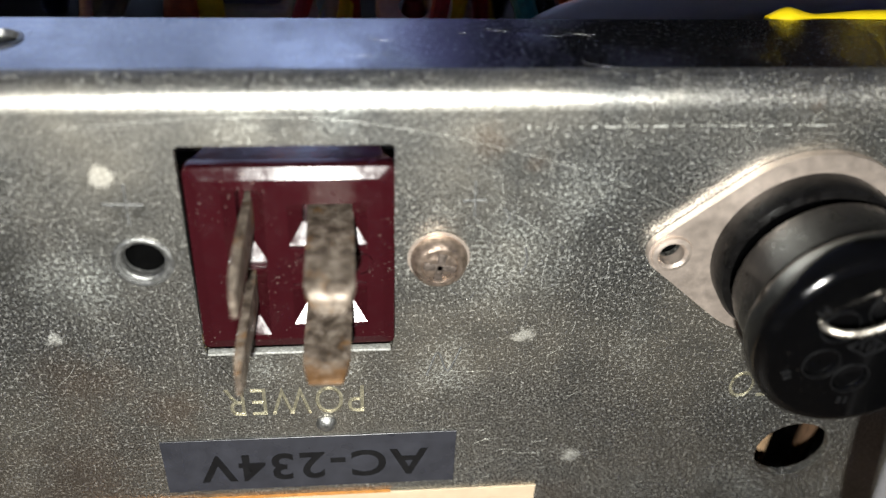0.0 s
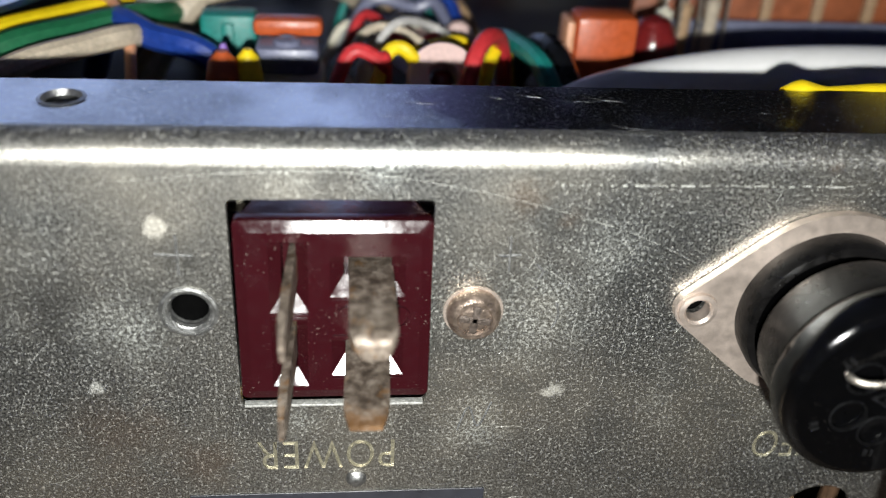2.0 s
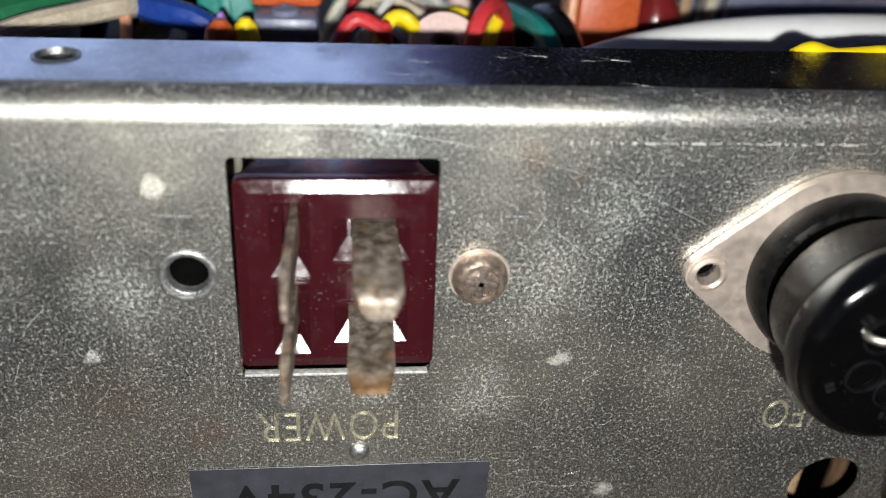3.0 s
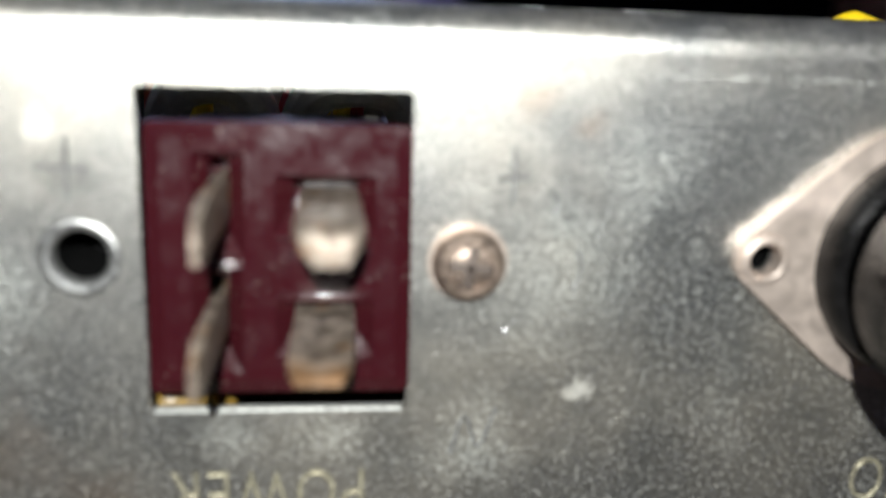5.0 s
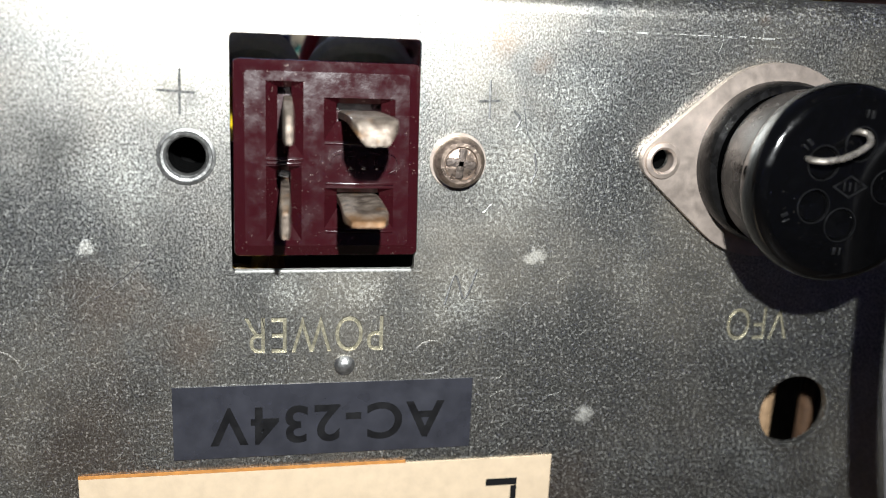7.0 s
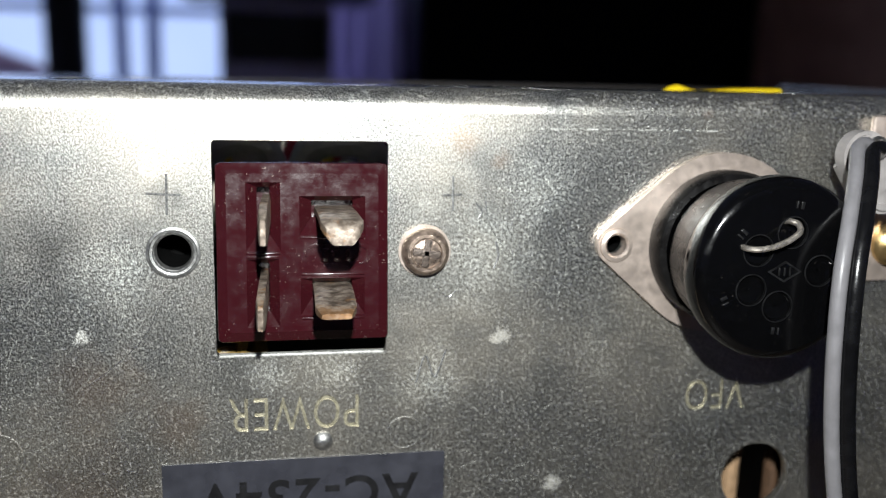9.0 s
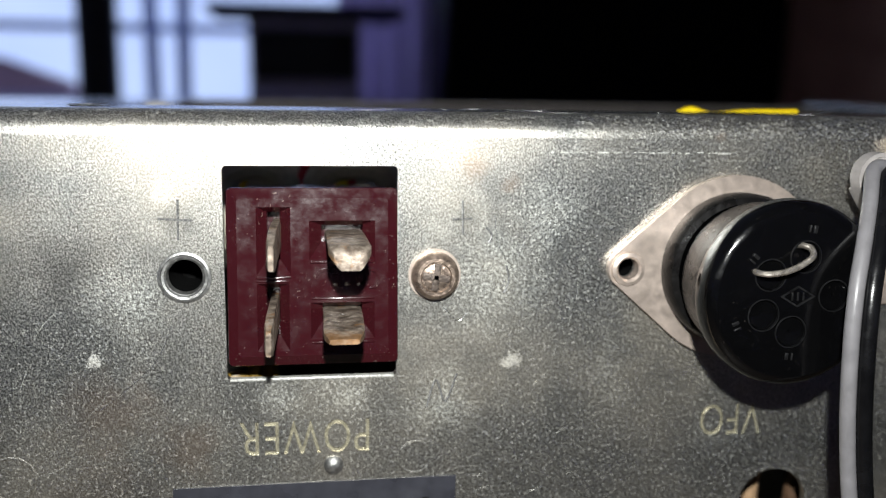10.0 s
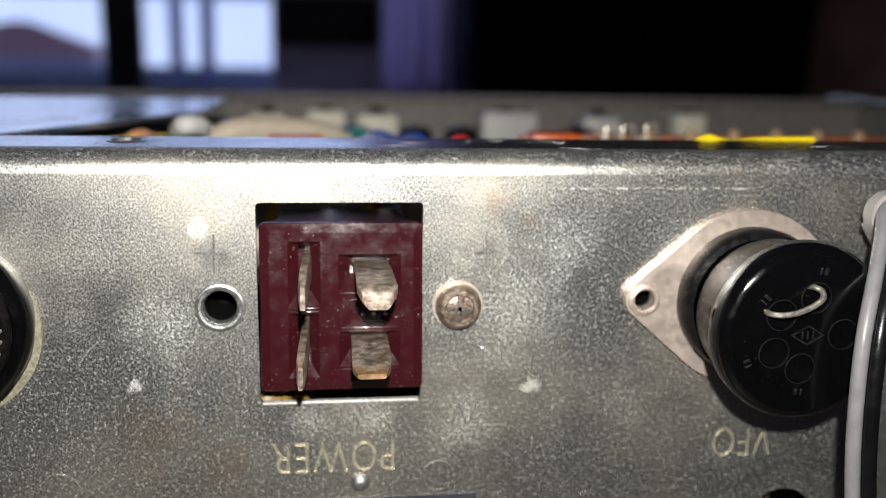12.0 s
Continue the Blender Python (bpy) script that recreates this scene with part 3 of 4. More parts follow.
    # scratches, a row of scuffed dashes and pencil marks
    arc = [(-0.0050, 0.1052), (0.0060, 0.1062), (0.0190, 0.1063), (0.0330, 0.1040), (0.0480, 0.0995), (0.0585, 0.0945)]
    part("scratch", tube_bm([(x, 0.0, z) for x, z in arc], 0.000016, 5), SCUFF, panel)
    for pts in (((-0.0010, 0.0835), (-0.0030, 0.0790), (-0.0065, 0.0755), (-0.0100, 0.0728)), ((0.0395, 0.0970), (0.0402, 0.0930), (0.0420, 0.0900)),
                ((0.0430, 0.0975), (0.0436, 0.0945), (0.0428, 0.0915)), ((0.0330, 0.0850), (0.0350, 0.0832), (0.0362, 0.0842)), ((0.0530, 0.0850), (0.0545, 0.0866), (0.0558, 0.0880)), ((0.0070, 0.0742), (0.0085, 0.0715), (0.0092, 0.0690))):
        part("scratch", tube_bm([(x, -0.00001, z) for x, z in pts], 0.00003, 5), POLISHED, panel)
    nick = random.Random(21)
    for i in range(22):
        x, z = nick.gauss(0.0415, 0.005), nick.gauss(0.0915, 0.006)
        if 0.0360 < x < 0.0535 and 0.078 < z < 0.106:
            a, ln = radians(nick.gauss(100, 25)), nick.uniform(0.001, 0.004)
            part("scratch", tube_bm([(x, 0, z), (x + 0.5 * ln * math.cos(a), 0, z + 0.5 * ln * math.sin(a)), (x + ln * math.cos(a + 0.15), 0, z + ln * math.sin(a + 0.15))], 0.000022, 4, 3), SCUFF, panel)
    # fine hairline scratches, thickest low on the left and round the screw
    hair = random.Random(33)
    for cx, cz, sx, sz, lean, count in ((-0.012, 0.070, 0.010, 0.010, 40, 34), (0.044, 0.088, 0.006, 0.008, 105, 22), (0.045, 0.060, 0.012, 0.008, 20, 18), (0.075, 0.104, 0.012, 0.002, 70, 12)):
        for i in range(count):
            x, z = hair.gauss(cx, sx), hair.gauss(cz, sz)
            if not 0.047 < z < 0.1065 or 0.0035 < x < 0.029 and 0.066 < z or 0.056 < x < 0.086 and 0.050 < z < 0.1030:
                continue
            a, ln, bow = radians(hair.gauss(lean, 22)), hair.uniform(0.0008, 0.0045), hair.uniform(-0.3, 0.3)
            pts = [(x, 0, z), (x + 0.5 * ln * math.cos(a), 0, z + 0.5 * ln * math.sin(a)), (x + ln * math.cos(a + bow), 0, z + ln * math.sin(a + bow))]
            if all(0.046 < p[2] < 0.107 for p in pts):
                part("scratch", tube_bm(pts, hair.uniform(0.000012, 0.000026), 4, 3), SCUFF, panel)
    dash = random.Random(4)
    x = 0.0400
    while x < 0.0720:
        w = dash.choice((0.0002, 0.0003, 0.0005, 0.0009, 0.0015))
        part("scuff_dash", box_bm(x, x + w, -0.00006, 0.0002, 0.10505 + dash.uniform(-0.00008, 0.00008), 0.10519 + dash.uniform(-0.00004, 0.00006)), SCUFF, panel)
        x += w + dash.uniform(0.0002, 0.0011)
    for pts in (((0.0341, 0.0965), (0.0366, 0.0966)), ((0.0353, 0.0990), (0.0354, 0.0945)), ((0.0384, 0.0955), (0.0392, 0.0945), (0.0388, 0.0935)), ((-0.0022, 0.0968), (0.0018, 0.0966)), ((0.0002, 0.0992), (0.0001, 0.0942)),
                ((0.0310, 0.0715), (0.0322, 0.0752), (0.0335, 0.0722), (0.0350, 0.0760)), ((0.0412, 0.0905), (0.0416, 0.0885), (0.0410, 0.0868))):
        part("pencil_mark", tube_bm([(x, 0.00004, z) for x, z in pts], 0.00016, 6, 6), INK_FADED, panel)
    # sides, far panel, inner board
    part("side_panel", merge(box_bm(X0, X0 + 0.0012, 0.003, DEEP, 0, TOP - 0.002), box_bm(X0, X0 + 0.014, 0.016, DEEP, TOP - 0.0032, TOP - 0.002)), ZINC, ch)
    part("side_panel", merge(box_bm(X1 - 0.0012, X1, 0.003, DEEP, 0, TOP - 0.002), box_bm(X1 - 0.014, X1, 0.016, DEEP, TOP - 0.0032, TOP - 0.002)), ZINC, ch)
    part("front_panel", merge(box_bm(X0, X1, DEEP, DEEP + 0.002, 0, 0.1065, 0.0004), box_bm(X0, X1, DEEP - 0.010, DEEP - 0.0001, 0.1050, 0.1065, 0.0004)), DULL_PANEL, ch)
    part("circuit_board", box_bm(X0 + 0.002, X1 - 0.002, 0.0260, DEEP - 0.011, 0.0856, 0.0877), BOARD, ch, "dark circuit board")
    part("base_tray", box_bm(X0 + 0.002, X1 - 0.002, 0.002, DEEP - 0.001, 0.0, 0.0012), ZINC, ch)
    return ch


def power_connector():
    pc = thing("power_connector", "maroon bakelite power plug with four tarnished blades", "connector", (0.01645, 0.0005, 0.0893))
    pc.rotation_euler.x = radians(-5.0)
    # face block with funnel-shaped wells
    w, h = 0.01065, 0.0112
    wells = [(-0.0049, 0.00455, 0.0021, 0.00425, 0.0008), (-0.0050, -0.0050, 0.0020, 0.0043, 0.0008), (0.0036, 0.00465, 0.0041, 0.00245, 0.0026), (0.0036, -0.00555, 0.0040, 0.00235, 0.0025)]
    edge = 0.0013
    bms = [sheet_bm(rounded(-w + edge, w - edge, -h + edge, h - edge, 0.0005, 3), [[(cx - a, cz - b), (cx + a, cz - b), (cx + a, cz + b), (cx - a, cz + b)] for cx, cz, a, b, t in wells], 0.0030, lambda u, v, d: (u, -0.0012 + d, v))]
    # chamfered front edge, then the sides, stepped in behind
    side = bmesh.new()
    loops = [(edge, -0.0012), (0.00125, -0.00118), (0.0001, -0.00074), (0.0, -0.0005), (0.0, 0.0012), (0.0004, 0.0016), (0.0016, 0.0060), (0.0018, 0.020)]
    rings = [[side.verts.new((u, y, v)) for u, v in rounded(-w + i, w - i, -h + (i if y < 0.001 else i * 0.3), h - (i if y < 0.001 else i * 0.12), 0.0006, 3)] for i, y in loops]
    for a, b in zip(rings, rings[1:]):
        for i in range(len(a)):
            side.faces.new((a[i], a[(i + 1) % len(a)], b[(i + 1) % len(a)], b[i]))
    side.faces.new(rings[-1])
    bms.append(side)
    part("housing", merge(*bms), MAROON, pc)
    for cx, cz, a, b, t in wells:
        low = 0.0022 if t > 0.001 else 0.0019
        deep, up = -0.0012 + low * 0.54, 0.0006
        bm = bmesh.new()
        outer = [bm.verts.new(p) for p in ((cx - a, -0.00119, cz - b), (cx + a, -0.00119, cz - b), (cx + a, -0.00119, cz + b), (cx - a, -0.00119, cz + b))]
        inner = [bm.verts.new(p) for p in ((cx - t, deep, cz - b + low), (cx + t, deep, cz - b + low), (cx + t, deep, cz + b - up), (cx - t, deep, cz + b - up))]
        back = [bm.verts.new((v.co.x, 0.0028, v.co.z)) for v in inner]
        for p, q in ((outer, inner), (inner, back)):
            for i in range(4):
                bm.faces.new((p[i], p[(i + 1) % 4], q[(i + 1) % 4], q[i]))
        bm.faces.new(back)
        part("well", bm, MAROON, pc, "smooth funnel-shaped well", smooth=False)
    # raised ribs and the maker's cartouche, as plain shapes
    pill = sheet_bm(rounded(-0.0041, 0.0041, -0.0014, 0.0014, 0.0013, 5), [rounded(-0.0038, 0.0038, -0.0011, 0.0011, 0.0011, 5)], -0.0003, lambda u, v, d: (0.0042 + u, -0.0012 + d, -0.0003 + v))
    part("cartouche", pill, MAROON, pc)
    for x in (0.0026, 0.0042, 0.0058):
        part("cartouche_bar", box_bm(x - 0.00045, x + 0.00045, -0.0015, -0.0011, -0.0011, 0.0005, 0.0001), MAROON, pc)
    for x0, x1, z in ((-0.0070, -0.0028, 0.0000), (-0.0070, -0.0030, -0.00045), (-0.0004, 0.0076, 0.0019), (-0.0003, 0.0076, -0.0027), (-0.0003, 0.0076, -0.0083)):
        part("rib", box_bm(x0, x1, -0.0014, -0.0011, z - 0.00013, z + 0.00013, 0.0001), MAROON, pc)

    def blade(cx, cz, wide, droop, length, upright, bent=False):
        bm = bmesh.new()
        n = 18
        rings = []
        th = 0.00055
        for k in range(n + 1):
            s = k / n
            y = 0.0030 - s * (length + 0.0022)
            z = cz - droop * s * s
            ww = wide * (1 - 0.30 * max(0, (s - 0.78) / 0.22) ** 2)
            tt = th * (1 - 0.45 * max(0, (s - 0.90) / 0.10))
            if bent and s > 0.78:
                # the tip is hammered over into a pointed tab
                q = (s - 0.78) / 0.22
                y = 0.0030 - (0.78 + 0.14 * math.sin(q * math.pi / 2)) * (length + 0.0022)
                ww, z, tt = wide * (1.05 - 0.50 * q ** 2), z - 0.0013 * q * q, th * (1 + 0.4 * q)
            x = cx + (0.0005 * s if bent else 0) + 0.00015 * math.sin(3 * s + cz * 4000)
            a, b = (tt, ww) if upright else (ww, tt)
            rings.append([bm.verts.new((x + u * a, y, z + v * b)) for u, v in ((-1, -0.7), (-0.8, -1), (0.8, -1), (1, -0.7), (1, 0.7), (0.8, 1), (-0.8, 1), (-1, 0.7))])
        for a, b in zip(rings, rings[1:]):
            for i in range(8):
                bm.faces.new((a[i], a[(i + 1) % 8], b[(i + 1) % 8], b[i]))
        bm.faces.new(rings[0])
        bm.faces.new(rings[-1])
        return bm

    for cx, cz, up, droop, ln in ((-0.0046, 0.0052, True, 0.0014, 0.0150), (-0.0050, -0.0044, True, 0.0014, 0.0146), (0.0037, 0.0051, False, 0.0007, 0.0163), (0.0034, -0.0045, False, 0.0012, 0.0148)):
        b = part("blade", blade(cx, cz, 0.0020 if up else 0.0024, droop, ln, up, ln == 0.0163), BLADE_RUSTY if ln == 0.0148 else BLADE, pc, "tarnished metal blade with rusty tip" if ln == 0.0148 else "tarnished metal blade")
    return pc


def fixing_screw():
    sc = thing("fixing_screw", "tarnished round-headed cross screw in the panel", "screw", (0.0318, 0, 0.0894))
    prof = [(0.0030, -0.0001), (0.0031, -0.0006), (0.00305, -0.0012), (0.0028, -0.0018), (0.0024, -0.0021), (0.0020, -0.0021), (0.00185, -0.0019), (0.0016, -0.0019), (0.0012, -0.0021), (0.0003, -0.0020)]
    part("head", lathe_bm(prof, "y", (0, 0, 0), 40), SCREW, sc)
    # raised dark bars paint the shade and grime of the cross slot
    for a in (8, 98):
        bm = box_bm(-0.0018, 0.0018, -0.00216, -0.0018, -0.00050, 0.00050, 0.00022)
        part("cross_slot_bar", put(bm, pose(0, 0, 0, 0, a, 0)), SLOT, sc)
    part("washer", lathe_bm([(0.0030, 0.0), (0.0034, -0.0002), (0.0034, -0.0003), (0.0028, -0.0003)], "y", (0, -0.00002, 0), 40, False), NICKEL, sc)


def vfo_socket():
    so = thing("vfo_socket", "round socket with dull nickel diamond flange", "socket", (0.0720, 0, 0.0900))
    pts = []
    R, tip, rt = 0.0123, 0.0147, 0.0026
    a = math.acos((R - rt) / tip)
    for c, rad, lo, hi in ((0, R, a, math.pi - a), (-tip, rt, math.pi - a, math.pi + a), (0, R, math.pi + a, 2 * math.pi - a), (tip, rt, -a, a)):
        pts += [(c + rad * math.cos(lo + (hi - lo) * k / 14), rad * math.sin(lo + (hi - lo) * k / 14)) for k in range(15)]
    fl = sheet_bm(pts, [circle(-tip, 0, 0.0014, 24), circle(tip, 0, 0.0014, 24), circle(0, 0, 0.0098)], -0.0011, lambda u, v, d: (u, -0.0001 + d, v))
    f = part("flange", fl, NICKEL, so, "dull nickel diamond flange")
    for x in (-tip, tip):
        part("eyelet", lathe_bm([(0.0023, -0.0012), (0.0022, -0.00155), (0.0017, -0.0017), (0.0014, -0.0014), (0.00135, 0.0002)], "y", (x, 0, 0), 32, False), NICKEL, f)
    part("socket_ring", lathe_bm([(0.0101, -0.0012), (0.0102, -0.0034), (0.0098, -0.0042), (0.0090, -0.0044), (0.0090, 0.004)], "y", seg=64, cap=False), BLACK_WORN, so)


def vfo_plug():
    pl = thing("vfo_plug", "black bakelite plug cap with pin circles and wire link", "plug", (0.0725, -0.0008, 0.0897))
    prof = [(0.0088, 0.003), (0.0090, -0.0046), (0.0096, -0.0052), (0.0099, -0.0110), (0.0109, -0.0116), (0.0112, -0.0123), (0.0112, -0.0141), (0.0110, -0.0149), (0.0105, -0.0155), (0.0099, -0.0157)]
    cap = part("cap", lathe_bm(prof, "y", seg=72, cap=False), BLACK_BAKE, pl)
    part("collar", lathe_bm([(0.0091, -0.0047), (0.0097, -0.0050), (0.00985, -0.0058), (0.0100, -0.0104)], "y", seg=64, cap=False), BLACK_WORN, pl, "scuffed dull collar")
    pins = ((-0.0036, 0.0026, -0.0058, 0.0046), (0.0006, 0.0047, 0.0012, 0.0080), (-0.0041, -0.0022, -0.0074, -0.0034), (-0.0005, -0.0043, -0.0005, -0.0073), (0.0046, 0.0, 0.0078, -0.0006))
    face = sheet_bm(circle(0, 0, 0.00992, 72), [circle(px, pz, 0.00185, 28) for px, pz, u, v in pins], 0.0006, lambda u, v, d: (u, -0.0157 + d, v))
    part("face", face, BLACK_BAKE, pl)
    for i, (px, pz, mx, mz) in enumerate(pins):
        part("pin_well", lathe_bm([(0.00184, -0.0155), (0.00172, -0.0156), (0.00158, -0.0153), (0.0005, -0.0152), (0.0001, -0.0152)], "y", (px, 0, pz), 28, False), BLACK_BAKE, pl)
        part("pin_ring", lathe_bm([(0.00200, -0.01569), (0.00195, -0.01582), (0.00186, -0.01582), (0.00184, -0.0154)], "y", (px, 0, pz), 28, False), EDGE_BLACK, pl)
        turn = math.degrees(math.atan2(mx, mz))
        for dx, w in ((-0.0004, 0.00012), (0.0003, 0.00022)):
            b = part("mark", box_bm(dx - w, dx + w, -0.01590, -0.01568, -0.00045, 0.00045, 0.00008), EDGE_BLACK, pl)
            b.matrix_local = pose(mx, 0, mz, 0, turn, 0)
    part("cartouche", sheet_bm([(-0.0022, 0), (0, -0.0013), (0.0022, 0), (0, 0.0013)], [[(-0.0018, 0), (0, -0.00105), (0.0018, 0), (0, 0.00105)]], -0.00015, lambda u, v, d: (u, -0.0157 + d, v)), EDGE_BLACK, pl)
    for x in (-0.0007, 0.0, 0.0007):
        part("cartouche_bar", box_bm(x - 0.00012, x + 0.00012, -0.01585, -0.01568, -0.0005, 0.0005, 0.00005), EDGE_BLACK, pl)
    link = [(-0.0053, -0.0150, 0.0031), (-0.0055, -0.0160, 0.0030), (-0.0042, -0.0170, 0.0030), (-0.0020, -0.0175, 0.0036), (0.0002, -0.0175, 0.0049), (0.0006, -0.0168, 0.0058), (0.0001, -0.0160, 0.0061), (-0.0003, -0.0150, 0.0060)]
    part("wire_link", tube_bm(link, 0.00037, 10), TIN_WIRE, pl, "bare bent wire link")


def labels():
    lab = thing("tape_label", "grey tape label lettered in black on the panel", "label", (0.0167, 0, 0.0570))
    part("tape", box_bm(-0.0184, 0.0184, -0.00022, -0.00004, -0.00475, 0.00475, 0.00004, 1), TAPE, lab)
    part("tape_end", box_bm(-0.0184, -0.0160, -0.00026, -0.00023, -0.0047, 0.0047), TAPE, lab)
    part("lettering", put(text_bm("AC-234V", 0.0068, 0.00013, 0.00002, 0, 1.13), on_panel(0.0004, -0.0003, -0.00026)), INK, lab, "black letters AC-234V")
    pap = thing("paper_label", "cream paper strip stuck on the panel", "label", (0.0168, 0, 0.0430))
    part("strip", box_bm(-0.0296, 0.0296, -0.00030, -0.00004, -0.0080, 0.0074, 0.00005, 1), PAPER, pap)
    part("edge", box_bm(-0.0296, 0.0100, -0.00034, -0.00006, 0.00742, 0.00775), PAPER_EDGE, pap, "orange cut edge")
    part("print_bar", box_bm(0.0208, 0.0250, -0.00033, -0.00028, 0.0034, 0.0044), INK, pap, "dark printed bar")
    part("print_bar", box_bm(0.0242, 0.0250, -0.00033, -0.00028, 0.0010, 0.0033), INK, pap, "dark printed bar")


def left_knob():
    k = thing("knurled_knob", "black knob with knurled metal centre", "knob", (-0.0333, 0, 0.0888))
    k.scale = (1, 0.42, 1)
    part("skirt", lathe_bm([(0.0112, -0.0002), (0.0118, -0.006), (0.0118, -0.0115), (0.0112, -0.0128), (0.0104, -0.0132), (0.0100, -0.0124), (0.0099, -0.008)], "y", seg=64, cap=False), BLACK_BAKE, k)
    bm = lathe_bm([(0.0098, -0.006), (0.0098, -0.0120), (0.0092, -0.0130), (0.0001, -0.0132)], "y", seg=48, cap=False)
    part("centre", bm, BLACK_WORN, k)
    part("flange", lathe_bm([(0.0100, -0.0002), (0.0117, -0.0002), (0.0117, -0.0009), (0.0100, -0.0010)], "y", (0.0002, 0, -0.0018), 56, False), STAMPED, k, "dull nickel flange")
    for i in range(16):
        x = -0.0090 + 0.0012 * i
        half = math.sqrt(max(0.0, 0.0092 ** 2 - x * x)) * 0.97
        if half > 0.001:
            part("knurl", put(box_bm(x - 0.0003, x + 0.0003, -0.0136, -0.0131, -half, half, 0.0002, 1), pose(0, 0, 0, 0, 62, 0)), KNURL, k)


def right_side():
    jack = thing("aerial_jack", "pale metal jack plate with brass screw", "socket", (0.1000, 0, 0.0925))
    part("plate", box_bm(-0.0068, 0.016, -0.0012, -0.0001, -0.0082, 0.0150, 0.0005), NICKEL, jack)
    s = part("brass_screw", lathe_bm([(0.0032, -0.0012), (0.0032, -0.0020), (0.0024, -0.0031), (0.0010, -0.0036), (0.0001, -0.0037)], "y", (-0.0020, 0, -0.0027), 32), BRASS, jack, "round brass screw")
    plug = thing("grey_plug", "pale grey plastic cable lug hanging by the jack", "plug", (0.0876, 0, 0.1028))
    tx, tz, rt, rb = 0.0032, -0.0043, 0.0031, 0.0034
    aim = math.atan2(tz, tx)
    rim = [(rt * math.cos(aim + math.pi / 2 + math.pi * k / 14), rt * math.sin(aim + math.pi / 2 + math.pi * k / 14)) for k in range(15)]
    rim += [(tx + rb * math.cos(aim - math.pi / 2 + math.pi * k / 14), tz + rb * math.sin(aim - math.pi / 2 + math.pi * k / 14)) for k in range(15)]
    body = sheet_bm(rim, [circle(0.0011, 0.0010, 0.0012, 20)], 0.0030, lambda u, v, d: (u, -0.0085 + d, v))
    bmesh.ops.bevel(body, geom=[e for e in body.edges if len(e.link_faces) == 2 and e.calc_face_angle(0) > 0.8], offset=0.0005, segments=2, affect="EDGES")
    part("body", body, LUG_GREY, plug)
    part("eyelet", lathe_bm([(0.0015, -0.0086), (0.0014, -0.0089), (0.0011, -0.0088), (0.0010, -0.0060)], "y", (0.0011, 0, 0.0010), 24, False), STEEL_BARE, plug, "small bright eyelet")
    part("pin", lathe_bm([(0.0006, -0.0056), (0.0006, -0.0012)], "y", (0.0061, 0, -0.0043), 14), STEEL_BARE, plug, "metal pin")
    cab = thing("twin_cable", "grey and black twin cable hanging before the panel", "cable")
    way = [(0.0880, -0.0075, 0.1036), (0.0868, -0.0095, 0.1043), (0.0848, -0.0108, 0.1038), (0.0826, -0.0140, 0.1006), (0.0800, -0.0175, 0.0960), (0.0781, -0.0198, 0.0908), (0.0777, -0.0205, 0.0840), (0.0783, -0.0205, 0.0750), (0.0797, -0.0205, 0.0650), (0.0828, -0.0205, 0.0500), (0.0880, -0.0200, 0.0250), (0.0910, -0.0200, 0.0014)]
    part("grey_wire", tube_bm([(x - 0.0004, y, z) for x, y, z in way], 0.00092, 14), GREY_PVC, cab, "grey sheathed wire")
    part("black_wire", tube_bm([(x + 0.0014, y - 0.0003, z - (0.0005 if i < 3 else 0)) for i, (x, y, z) in enumerate(way)], 0.00105, 14), BLACK_PVC, cab, "black sheathed wire")
    for x, mat, words in ((0.0904, TAN_DIM, "dull brown wire seen inside the open hole"), (0.0832, TAN, "tan wire seen inside the open hole")):
        w = thing("inner_wire", words, "wire")
        part("sheath", tube_bm([(x, 0.012, 0.0013), (x + 0.0004, 0.011, 0.030), (x, 0.010, 0.052), (x + 0.0006, 0.011, 0.062), (x + 0.001, 0.029, 0.0858)], 0.0013, 10), mat, w)
    sl = thing("yellow_sleeve", "bright yellow plastic sleeve lying behind the lip", "sleeve")
    part("sleeve", tube_bm([(0.0702, 0.0168, 0.1090), (0.0725, 0.0170, 0.1093), (0.0760, 0.0172, 0.1089), (0.0820, 0.0172, 0.1091), (0.0895, 0.0172, 0.1092)], 0.00135, 16, radii=(0.7, 1.15, 0.8, 1.0, 1.0)), YELLOW, sl)
    part("core", tube_bm([(0.0896, 0.0172, 0.1092), (0.0980, 0.0195, 0.1070), (0.1100, 0.0260, 0.0980), (0.1160, 0.0300, 0.0884)], 0.0009, 10), BLUE, sl, "blue wire core")
    wc = thing("white_mains_cable", "thick white mains cable arching over components", "cable")
    part("sheath", tube_bm([(0.0380, 0.0310, 0.0920), (0.0460, 0.0345, 0.0970), (0.0560, 0.0375, 0.1005), (0.0760, 0.0410, 0.1029), (0.1060, 0.0430, 0.1029), (0.1450, 0.0420, 0.1000), (0.1900, 0.0390, 0.0925)], 0.0038, 20), WHITE_PVC, wc)


# ---- parts on the inner board; each stands on it ----
BZ = 0.0681


def wire(name, label, mat, pts, r=0.0011):
    t = thing(name, label, "wire")
    part("sheath", tube_bm(pts, r, 10), mat, t)


